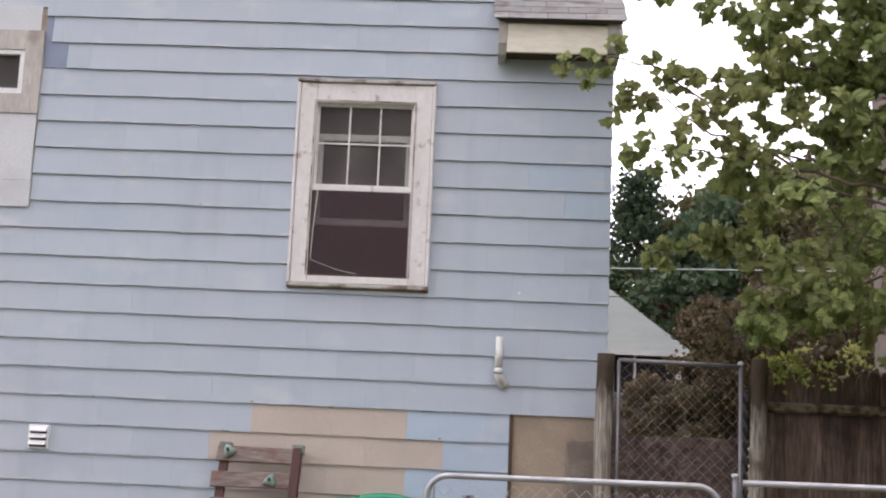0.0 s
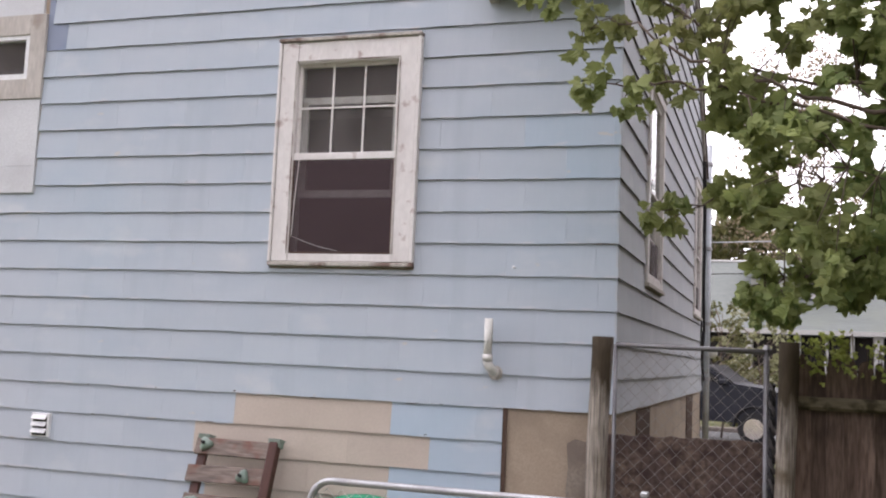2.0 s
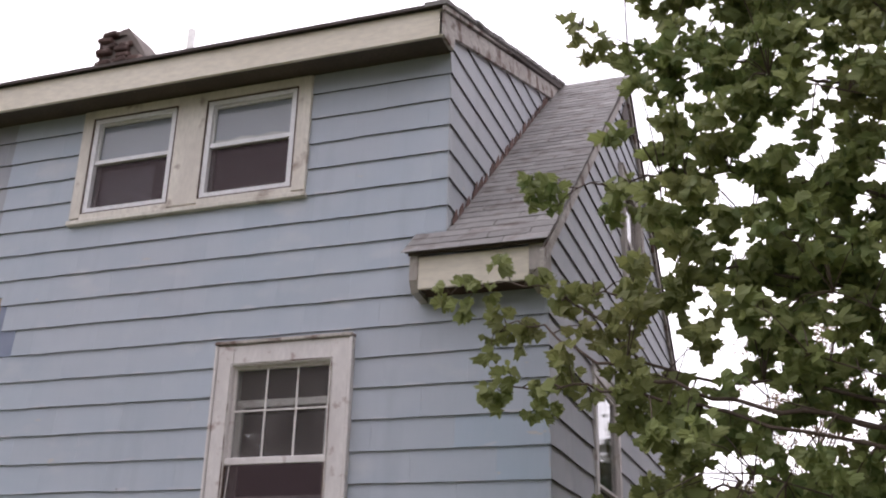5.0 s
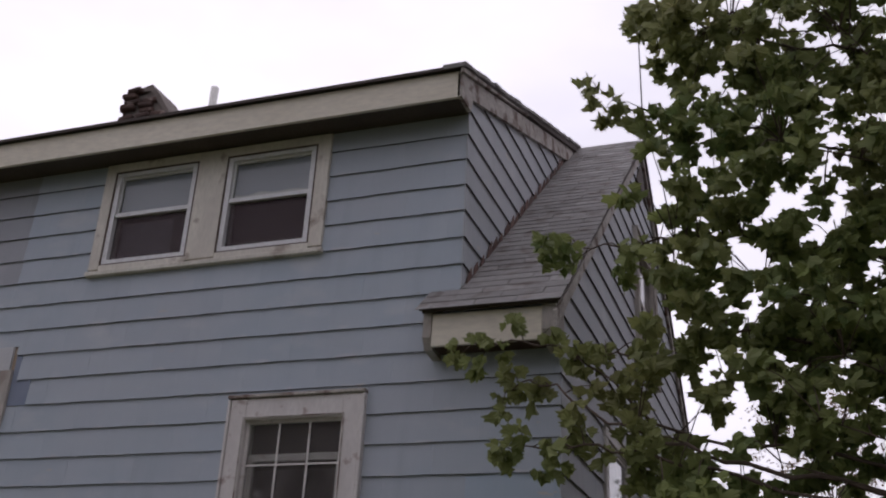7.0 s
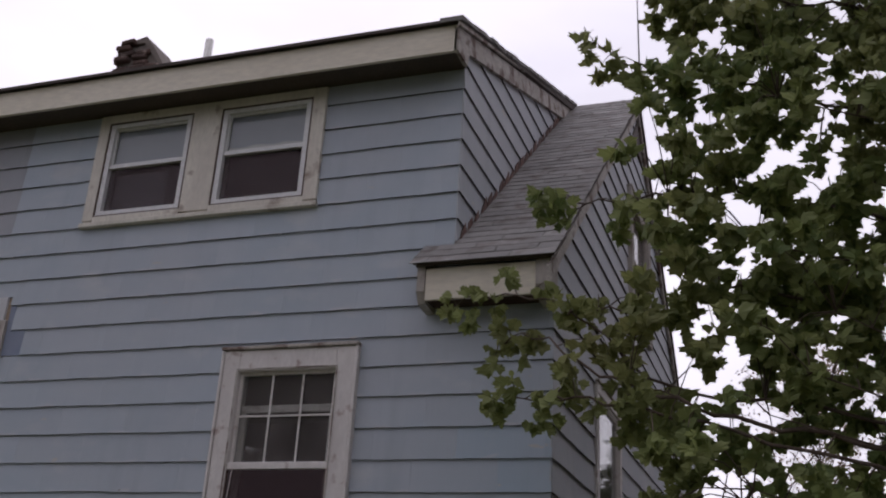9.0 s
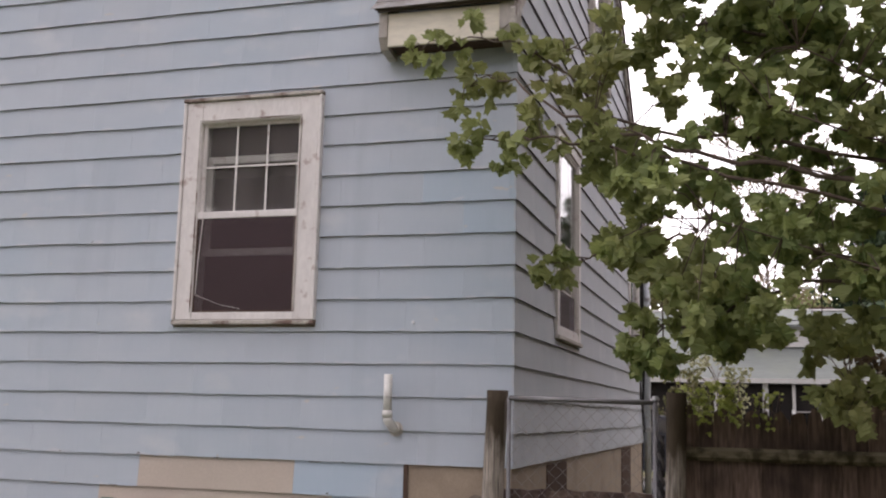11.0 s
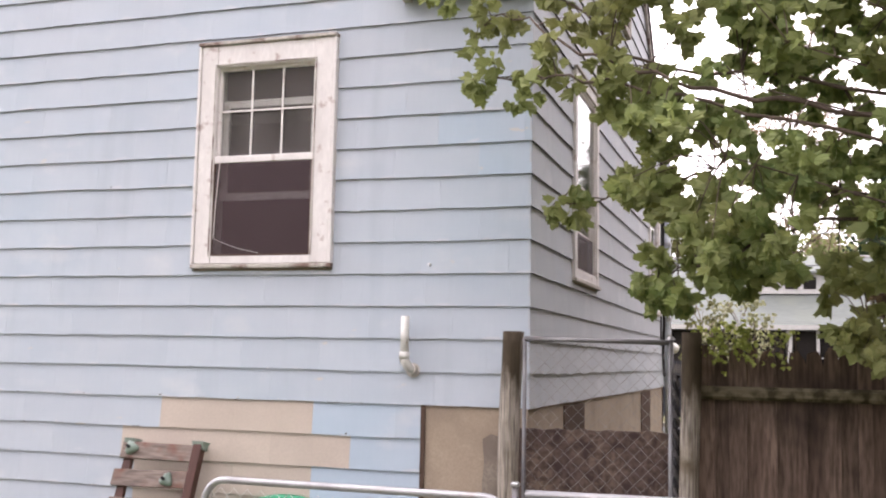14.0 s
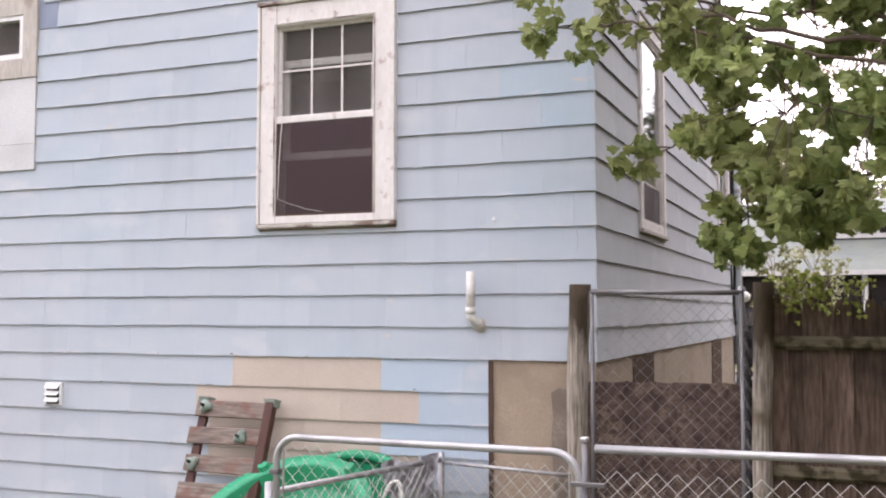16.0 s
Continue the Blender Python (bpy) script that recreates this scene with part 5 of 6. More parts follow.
for i in range(8):
    part("step", box(2.05, 3.95, -2.1 + i * 0.28, 0.1, -0.55, -0.33 + i * 0.215), FAR_WHITE, far_house)
for sx in (1.80, 3.0):
    part("stair_rail", tube([(sx + 0.22, -2.1, 0.35), (sx + 0.2, -1.3, 0.85), (sx + 0.1, -0.6, 1.45), (sx, 0.1, 2.1)], 0.075, 6), FAR_WHITE, far_house)
    part("newel", box(sx + 0.15, sx + 0.29, -2.2, -2.06, -0.55, 0.36), FAR_WHITE, far_house)
part("chimney", box(3.0, 4.3, 8.5, 9.2, 5.5, 7.75), BRICK, far_house, "red brick chimney")

for i, (z, slope) in enumerate(((4.23, 0.024), (3.64, 0.03))):
    pts = [(-40 + k * 5, 14.0 + 0.4 * i, z + slope * (-40 + k * 5) + 0.0002 * (-40 + k * 5 - 2) ** 2) for k in range(19)]
    tagged(part("utility_wire", tube(pts, 0.010, 5), CONDUIT if i == 0 else BLACK), "thin overhead utility wire along the street", "wire", group="overhead wires")


# ---- foliage ----
OUTLINE = [(0, 0), (0.18, -0.08), (0.41, -0.07), (0.42, 0.12), (0.60, 0.27), (0.50, 0.42), (0.49, 0.63), (0.27, 0.66), (0.12, 0.84), (0.0, 0.96),
           (-0.12, 0.84), (-0.27, 0.66), (-0.49, 0.63), (-0.50, 0.42), (-0.60, 0.27), (-0.42, 0.12), (-0.41, -0.07), (-0.18, -0.08)]


def leaf_arrays(rows, rng, simple=False):
    """Vertices and faces of many leaves; rows: base point, direction, size."""
    out = [(0, 0), (0.45, 0.25), (0.3, 0.7), (0, 1.0), (-0.3, 0.7), (-0.45, 0.25)] if simple else OUTLINE
    flat = np.array([(0.0, 0.38), *out] if not simple else out)
    verts, faces = [], []
    for base, d, s in rows:
        d = Vector(d).normalized()
        sidev = d.cross(Vector((rng.uniform(-1, 1), rng.uniform(-1, 1), rng.uniform(-0.3, 1)))).normalized()
        nrm = sidev.cross(d)
        k = len(verts)
        curl, fold, wave = rng.uniform(0.3, 1.2), rng.uniform(0.4, 1.5), rng.uniform(0, 6.28)
        for u, v in flat:
            w = -curl * (u * u * 1.6 + v * v * 0.6) - fold * abs(u) + 0.09 * math.sin(9 * v + 7 * u + wave)
            p = Vector(base) + (sidev * u + d * v + nrm * w) * s
            verts.append((p.x, p.y, p.z))
        if simple:
            faces.append(tuple(range(k, k + 6)))
        else:
            m = len(out)
            faces += [(k, k + 1 + i, k + 1 + (i + 1) % m) for i in range(m)]
    return verts, faces


def leaf_mesh(name, rows, material, rng, simple=False):
    v, f = leaf_arrays(rows, rng, simple)
    me = bpy.data.meshes.new(name)
    me.from_pydata(v, [], f)
    me.materials.append(material)
    return me


def rand_dir(rng, droop=0.0):
    a, z = rng.uniform(0, 2 * math.pi), rng.uniform(-1, 1)
    r = math.sqrt(1 - z * z)
    return Vector((r * math.cos(a), r * math.sin(a), z - droop))


def simple_tree(name, x, y, h, spread, leafmat, label, seed, clumps=60, per=60, leaf=0.35, trunk=0.25, low=0.3, conifer=False):
    """A trunk with limbs and a crown of leaf clumps with gaps."""
    r = random.Random(seed)
    t = thing(name, label, "tree" if h > 3 else "shrub", pose(x, y, ground_z(x, y) - 0.05))
    bm = tube([(0, 0, 0), (0.1, 0, h * 0.3), (-0.05, 0.1, h * 0.6), (0, 0, h * 0.92)], trunk, 7, taper=trunk * 0.15)
    rows = []
    for c in range(clumps):
        f = low + (1 - low) * (c + r.random()) / clumps
        rad = spread * ((1 - f) * 1.15 + 0.05 if conifer else math.sqrt(max(0.05, 1 - ((f - 0.55) / 0.62) ** 2)))
        a = r.uniform(0, 2 * math.pi)
        q = rad * r.uniform(0.35, 1.0)
        p = Vector((q * math.cos(a), q * math.sin(a), h * f))
        if c % 3 == 0:
            tube([(0, 0, h * f * 0.8), p * 0.5 + Vector((0, 0, h * f * 0.42)), p], trunk * 0.28, 5, bm=bm, taper=0.02)
        for k in range(per):
            o = rand_dir(r) * r.uniform(0.1, 1.0) * spread * 0.27
            o.z *= 0.6
            rows.append((p + o, rand_dir(r, 0.5), leaf * r.uniform(0.6, 1.3)))
    part("trunk", bm, BARK, t)
    ob = new("crown", leaf_mesh("crown", rows, leafmat, r, simple=True))
    ob.parent = t
    tagged(ob, kind="stuff")
    return t


debris = thing("leaf_debris", "dry leaves and twigs caught on the shed roof", "leaves", pose(-5.76, -0.09, 1.675))
dr = random.Random(8)
ob = new("leaves", leaf_mesh("leaves", [(Vector((dr.uniform(-0.07, 0.04), dr.uniform(-0.08, 0.08), dr.uniform(0.0, 0.025))), (dr.uniform(-1, 1), dr.uniform(-1, 1), dr.uniform(-0.1, 0.5)), dr.uniform(0.015, 0.04)) for k in range(46)], LEAF_OLIVE, dr, simple=True))
ob.parent = debris
tagged(ob, kind="stuff")
simple_tree("conifer_tree", 9.3, 62, 17, 6.4, LEAF_DARK, "dark blue-green conifer across the street", 21, 90, 60, 0.34, conifer=True, low=0.12)
simple_tree("street_tree", 13.95, 52, 13.5, 6.0, LEAF_DARK, "dark leafy tree beyond the far house", 22, 90, 70, 0.45)
simple_tree("street_tree", 14.6, 38, 9, 4.5, LEAF_RUST, "rusty brown leafed tree across the street", 23, 80, 70, 0.28, low=0.12)
simple_tree("street_tree", -4.06, 72, 13, 7.0, LEAF_OLIVE, "olive tree behind the far house", 24, 80, 60, 0.5)
simple_tree("street_tree", 7.08, 78, 12, 8.0, LEAF_YOUNG, "light green tree behind the far house", 25, 80, 70, 0.5)
simple_tree("street_tree", 20.89, 70, 18, 8.0, LEAF_DARK, "tall dark tree far behind the street", 26, 90, 70, 0.55)
simple_tree("street_tree", 15.76, 24, 8, 3.5, LEAF_DARK, "dark tree along the street", 27, 70, 60, 0.25)
simple_tree("street_tree", 17.32, 47, 14.5, 5.5, LEAF_OLIVE, "broad olive tree beyond the street", 51, 150, 90, 0.30, trunk=0.2, low=0.12)
simple_tree("street_tree", 24.09, 58, 18, 7.0, LEAF_RUST, "tall brownish tree beyond the street", 52, 150, 90, 0.36, trunk=0.25, low=0.1)
simple_tree("street_tree", 13.59, 66, 16, 4.6, LEAF_OLIVE, "tall olive tree behind the conifer", 53, 140, 80, 0.34, trunk=0.22, low=0.12)
simple_tree("garden_shrub", 10.43, 27, 3.6, 2.0, LEAF_LIME, "lime green bush across the street", 54, 80, 70, 0.14, trunk=0.06, low=0.1)
# Unseen trees added behind the camera to darken pane reflections and the low sky.
simple_tree("unseen_tree", -7.0, -24, 13, 6.0, LEAF_DARK, "unseen dark tree added behind the camera", 41, 110, 90, 0.6, low=0.12)
simple_tree("unseen_tree", -14.5, -25, 14, 6.0, LEAF_DARK, "unseen dense dark tree added behind the camera", 44, 110, 90, 0.6, low=0.12)
simple_tree("unseen_tree", 6.0, -27, 14, 7.0, LEAF_DARK, "unseen broad dark tree added behind the camera", 42, 80, 60, 0.5)
simple_tree("unseen_tree", -19.0, -18, 12, 6.0, LEAF_DARK, "unseen dark tree added behind and left of the camera", 43, 70, 60, 0.45)
simple_tree("street_tree", 8.53, 31, 5.6, 2.4, LEAF_RUST, "low rusty brown tree beside the street", 45, 110, 120, 0.15, trunk=0.1, low=0.06)
simple_tree("street_tree", 12.58, 33, 7.0, 2.9, LEAF_OLIVE, "olive leafed tree beside the street", 46, 110, 110, 0.18, trunk=0.14, low=0.06)
simple_tree("street_tree", 14.28, 29, 5.0, 2.6, LEAF_RUST, "broad brown tree beside the street", 47, 110, 110, 0.16, trunk=0.12, low=0.06)
simple_tree("street_tree", 11.74, 56, 9.0, 3.6, LEAF_RUST, "brown tree behind the far house", 48, 90, 80, 0.35, trunk=0.2, low=0.06)
simple_tree("street_tree", 2.39, 66, 25, 5.5, LEAF_PALE, "tall sparse tree with thin brown twigs behind the far house", 49, 260, 22, 0.17, trunk=0.13, low=0.4)
simple_tree("garden_shrub", 7.08, 41, 3.0, 1.7, LEAF_RUST, "rounded brownish bush beside the far porch", 28, 60, 50, 0.16, trunk=0.06, low=0.08)
simple_tree("garden_shrub", -0.15, 36, 2.6, 1.5, LEAF_OLIVE, "straggly bush in the far yard", 29, 50, 40, 0.16, trunk=0.06, low=0.08)
simple_tree("garden_shrub", 3.3, 5.8, 2.6, 1.0, LEAF_RUST, "rusty shrub behind the board fence", 30, 50, 50, 0.09, trunk=0.04, low=0.1)
simple_tree("garden_shrub", 0.56, 22, 3.7, 0.95, LEAF_HAZE, "thin pale green shrub behind the fence", 31, 46, 22, 0.10, trunk=0.03, low=0.15)
simple_tree("garden_shrub", -0.33, 20.5, 3.5, 0.8, LEAF_OLIVE, "bare-looking dark shrub across the street", 34, 46, 16, 0.09, trunk=0.03, low=0.2)

# lime green vine hanging over the top of the board fence
vine = thing("climbing_vine", "lime green leafy vine hanging over the fence top", "vine", pose(1.1, -0.345, 1.84))
r = random.Random(61)
vine_rows = []
for k in range(14):
    x0 = 0.02 + 0.04 * k + r.uniform(-0.02, 0.02)
    reach = r.uniform(0.02, 0.17) * (1.0 if k < 9 else 0.5)
    drop = r.uniform(-0.12, 0.02)
    path = [Vector((x0, 0.05, -0.2)), Vector((x0 + r.uniform(-0.03, 0.03), 0.03, 0.03 + reach)), Vector((x0 + r.uniform(-0.06, 0.08), -0.02, 0.04 + reach * 0.8)), Vector((x0 + r.uniform(-0.08, 0.1), -0.075, drop))]
    part("stem", tube(path, 0.004, 5, taper=0.0015), BARK, vine)
    for a, b in zip(path[1:], path[2:]):
        for q in range(13 if k < 8 else 4):
            p = a.lerp(b, r.random()) + rand_dir(r) * r.uniform(0.01, 0.06)
            vine_rows.append((p, rand_dir(r, 0.5), r.uniform(0.015, 0.032)))
ob = new("leaves", leaf_mesh("leaves", vine_rows, LEAF_VINE, r))
ob.parent = vine
tagged(ob, kind="stuff")

# ---- the maple in front of the board fence ----
maple = thing("maple_tree", "young maple with drooping lobed leaves reaching over the fence", "tree", pose(0, 0, 0))
r = random.Random(77)
FOOT = Vector((4.1, -1.15, 0))
part("trunk", tube([FOOT, FOOT + Vector((-0.05, 0, 1.2)), FOOT + Vector((-0.16, 0.04, 2.6)), FOOT + Vector((-0.1, 0, 4.4)), FOOT + Vector((0.02, 0, 7.0))], 0.15, 12, taper=0.03), BARK, maple, smooth=True)
LEADING = [  # height on the trunk, points from the middle of the limb to its tip
    (2.5, (2.08, -1.2, 3.0), (1.36, -1.2, 3.15), (0.88, -1.2, 3.31), (0.48, -1.15, 3.49), (0.2, -1.1, 3.70), (-0.06, -1.05, 3.70)),
    (2.6, (1.9, -1.1, 3.2), (0.9, -0.95, 3.42), (0.36, -0.9, 3.9), (-0.1, -0.86, 4.06), (-0.46, -0.84, 4.02)),
    (2.4, (1.9, -1.2, 2.92), (0.95, -1.2, 3.2), (0.5, -1.2, 3.30), (0.2, -1.2, 3.32), (-0.01, -1.2, 3.26)),
    (2.2, (1.9, -0.7, 2.7), (1.2, -0.5, 2.84), (0.87, -0.42, 2.85), (0.5, -0.4, 2.76), (0.27, -0.4, 2.74)),
    (3.3, (2.2, -0.9, 4.3), (1.31, -0.9, 4.57), (0.92, -0.9, 4.62), (0.5, -0.9, 4.60), (0.14, -0.9, 4.72)),
]
UPPER_LIMBS = [
    (3.6, (2.3, -0.9, 4.9), (1.35, -0.9, 5.32), (1.02, -0.9, 5.43), (0.7, -0.9, 5.56), (0.44, -0.9, 5.80)),
    (4.2, (2.4, -0.9, 5.6), (1.72, -0.9, 5.84), (1.26, -0.9, 6.1), (0.97, -0.9, 6.2), (0.75, -0.9, 6.33)),
    (3.0, (2.2, -0.9, 3.7), (1.3, -0.9, 4.0), (0.86, -0.9, 3.88), (0.55, -0.9, 3.92), (0.30, -0.9, 3.92)),
    (2.0, (2.3, -0.9, 2.5), (1.7, -0.9, 2.5), (1.3, -0.9, 2.35), (1.0, -0.9, 2.25), (0.9, -0.9, 2.17)),
    (1.6, (2.9, -1.0, 2.0), (2.4, -0.95, 2.0), (2.15, -0.9, 1.97), (1.93, -0.9, 1.95)),
]
SKY_GAPS = [  # openings in the crown: x, z, radius
    (1.09, 5.08, 0.16), (1.27, 4.42, 0.13), (1.57, 4.72, 0.11), (1.84, 5.31, 0.14), (1.91, 5.07, 0.12), (1.65, 5.30, 0.09), (1.86, 3.84, 0.13), (1.95, 3.62, 0.14),
    (1.16, 3.91, 0.19), (1.44, 3.36, 0.12), (1.68, 3.82, 0.10), (1.60, 4.32, 0.10), (1.26, 6.12, 0.15), (1.50, 5.88, 0.12), (1.94, 5.67, 0.12), (2.04, 3.50, 0.14),
    (1.80, 3.42, 0.10), (2.1, 3.98, 0.12), (2.12, 3.18, 0.10), (1.74, 3.16, 0.09),
    (1.38, 3.07, 0.10), (1.50, 2.99, 0.10), (1.62, 3.03, 0.11), (1.375, 2.66, 0.09), (1.17, 2.87, 0.07), (1.63, 2.71, 0.07), (1.11, 3.29, 0.08), (1.99, 2.70, 0.13)]
CROWN_Z = (2.05, 2.4, 2.8, 3.2, 3.6, 4.0, 4.8, 5.1, 5.4, 5.8, 6.3, 7.4)
CROWN_X = (1.2, 0.98, 0.82, 0.78, 0.84, 0.86, 0.84, 0.97, 0.82, 0.82, 0.84, 1.5)   # where the crown begins at each height
near_rows, rows, young = [], [], []
skeleton, limbs = [], []


def bunch(c, count, near):
    """Leaves hanging from one twig end like a small umbrella."""
    turn0 = r.uniform(0, 6.28)
    for k in range(count):
        a = turn0 + 6.28 * k / count + r.uniform(-0.4, 0.4)
        out = Vector((math.cos(a), math.sin(a), 0))
        base = c + out * r.uniform(0.005, 0.045) + Vector((0, 0, r.uniform(-0.06, 0.04)))
        row = (base, out * r.uniform(0.3, 1.0) + Vector((0, 0, -r.uniform(0.8, 2.6))), r.uniform(0.048, 0.088))
        if near and len(near_rows) < 290:
            near_rows.append(row)
        elif r.random() < 0.4:
            young.append(row)
        else:
            rows.append(row)


for num, (h, *pts) in enumerate(LEADING + UPPER_LIMBS):
    root = FOOT + Vector((-0.12, 0.02, h))
    path = smooth_path([root] + [Vector(p) for p in pts])
    path = [p + Vector((0, 0.025 * math.sin(i * 1.3 + num), 0.02 * math.sin(i * 1.9 + 2 * num))) for i, p in enumerate(path)]
    bm = tube(path, 0.017 if num == 0 else 0.013, 7, taper=0.003)
    skeleton += [(p, bm) for p in path[4:]]
    first = 5 + (len(path) - 5) // 3
    for i in range(first, len(path)):
        for k in range(1 if path[i].x < 0.7 else 2):
            if path[i].x < 0.6 and r.random() < 0.3:
                continue
            out = rand_dir(r)
            out.z = out.z * 0.7 - 0.05
            reach = (0.17 if i < len(path) - 3 else 0.10) * r.uniform(0.4, 1.25)
            e = path[i] + out.normalized() * reach
            tube([path[i], path[i].lerp(e, 0.5) + Vector((0, 0, 0.02)), e], 0.0045, 4, bm=bm, taper=0.002, cap=False)
            bunch(e, r.randint(5, 8), num < 4)
    bunch(path[-1], 7, num < 4)
    limbs.append(bm)
for num in range(16):
    h = 2.0 + num * 0.27
    tip = Vector((r.uniform(1.1, 2.2), r.uniform(-1.5, -0.4), h + r.uniform(0.35, 1.0)))
    path = smooth_path([FOOT + Vector((-0.12, 0.02, h)), Vector((3.0, r.uniform(-1.3, -0.8), h + 0.25)), Vector((2.3, tip.y * 0.6 - 0.4, h * 0.4 + tip.z * 0.6)), tip])
    bm = tube(path, 0.014, 6, taper=0.003)
    skeleton += [(p, bm) for p in path[4:]]
    limbs.append(bm)
for tip in ((5.0, -1.9, 4.4), (5.2, -0.6, 5.2), (4.6, -0.3, 6.2), (4.4, -2.2, 5.8), (5.0, -1.2, 3.4)):
    path = smooth_path([FOOT + Vector((0, 0, tip[2] * 0.62)), Vector((4.5, -1.15, tip[2] * 0.9)), Vector(tip)])
    bm = tube(path, 0.025, 6, taper=0.005)
    for p in path[3:]:
        for k in range(3):
            bunch(p + rand_dir(r) * r.uniform(0.1, 0.45), 8, False)
    limbs.append(bm)

points = np.array([tuple(p) for p, bm in skeleton])
filled = 0
while filled < 1100:
    p = Vector((r.uniform(0.55, 3.3), min(0.0, max(-1.9, r.gauss(-0.95, 0.33))), r.uniform(2.05, 7.3)))
    edge = float(np.interp(p.z, CROWN_Z, CROWN_X)) + 0.07 * math.sin(p.z * 11) + 0.05 * math.sin(p.z * 23 + 1)
    if p.x < edge or p.z < 2.15 + 0.06 * math.sin(p.x * 9) + 0.1 * max(0.0, p.x - 1.4) or p.z > 4.4 and r.random() < 0.2 + 0.13 * (p.z - 4.6) or p.z < 3.7 and r.random() < (0.35 if p.x < 1.5 else 0.22):
        continue
    if any((p.x - a) ** 2 + (p.z - b) ** 2 < (0.62 * c) ** 2 for a, b, c in SKY_GAPS) and r.random() < 0.9:
        continue
    if math.sin(5.1 * p.x + 3.3 * p.z) + math.sin(6.7 * p.z - 3.3 * p.x + 2) + 0.7 * math.sin(8.3 * p.x + 3 * p.y) < -1.7:
        continue
    if math.sin(12.5 * p.x + 5 * p.y) + math.sin(11.3 * p.z + 4 * p.x) + math.sin(10.1 * p.y - 7 * p.z + 1) < -0.35:
        continue
    gap = np.linalg.norm(points - np.array(tuple(p)), axis=1)
    near = int(gap.argmin())
    if gap[near] > 0.9:
        continue
    a, bm = skeleton[near]
    mid = a.lerp(p, 0.5) + Vector((0, 0, 0.12 * gap[near]))
    tube([a, mid, p], 0.005, 4, bm=bm, taper=0.002, cap=False)
    bunch(p, r.randint(8, 12), False)
    filled += 1
for bm in limbs:
    part("limb", bm, BARK, maple, smooth=True)
for nm, rw, mt in (("crown", rows, LEAF), ("young_leaves", young, LEAF_YOUNG)):
    ob = new(nm, leaf_mesh(nm, rw, mt, r))
    ob.parent = maple
    tagged(ob, kind="stuff")
leaf_shapes = [leaf_mesh("leaf", [((0, 0, 0), (0, 0, -1), 1.0)], (LEAF, LEAF_YOUNG)[k % 2], random.Random(k + 3)) for k in range(6)]
for k, (base, d, s) in enumerate(near_rows):
    ob = new("leaf", leaf_shapes[k % 6])
    ob.parent = maple
    ob.matrix_basis = Matrix.Translation(base) @ Vector((0, 0, -1)).rotation_difference(d.normalized()).to_matrix().to_4x4() @ pose(0, 0, 0, 0, 0, r.uniform(0, 360)) @ Matrix.Scale(s, 4)


# ---- shingle courses ----
piece_meshes = {}


def wedge_mesh(poly, v0, material, proud=0.0185, thin=0.003):
    """A shingle piece: outline in (u, v), thick at its lower edge."""
    key = (tuple((round(u, 3), round(v - v0, 3)) for u, v in poly), material.name, proud)
    if key in piece_meshes:
        return piece_meshes[key]
    n = len(poly)
    verts = [(u, 0.0, v - v0) for u, v in poly]
    verts += [(u, -(thin + (proud - thin) * max(0.0, 1 - (v - v0) / COURSE)), v - v0) for u, v in poly]
    faces = [tuple(range(n))[::-1], tuple(range(n, 2 * n))] + [(i, (i + 1) % n, n + (i + 1) % n, n + i) for i in range(n)]
    me = bpy.data.meshes.new("shingle")
    me.from_pydata(verts, [], faces)
    me.materials.append(material)
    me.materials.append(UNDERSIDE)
    # faces looking down or up get the painted shade colour
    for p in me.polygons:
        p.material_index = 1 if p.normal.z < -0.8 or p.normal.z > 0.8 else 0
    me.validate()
    piece_meshes[key] = me
    return me


def minus(rects, hole):
    out = []
    for u0, u1, v0, v1 in rects:
        a, b, c, d = hole
        if a >= u1 or b <= u0 or c >= v1 or d <= v0:
            out.append((u0, u1, v0, v1))
            continue
        if u0 < a:
            out.append((u0, a, v0, v1))
        if b < u1:
            out.append((b, u1, v0, v1))
        if v0 < c:
            out.append((max(u0, a), min(u1, b), v0, c))
        if d < v1:
            out.append((max(u0, a), min(u1, b), d, v1))
    return [q for q in out if q[1] - q[0] > 0.008 and q[3] - q[2] > 0.008]


WORN = [[(0.2, -0.001), (0.5, -0.003), (0.8, -0.0015)], [(0.25, 0.0015), (0.55, 0.0005), (0.8, -0.002)], [(0.15, -0.0015), (0.4, 0.001), (0.7, 0.002)],
        [(0.3, -0.002), (0.36, 0.003), (0.44, -0.001)], [(0.22, 0.001), (0.6, -0.0025), (0.9, 0.0015)]]   # worn lower edges


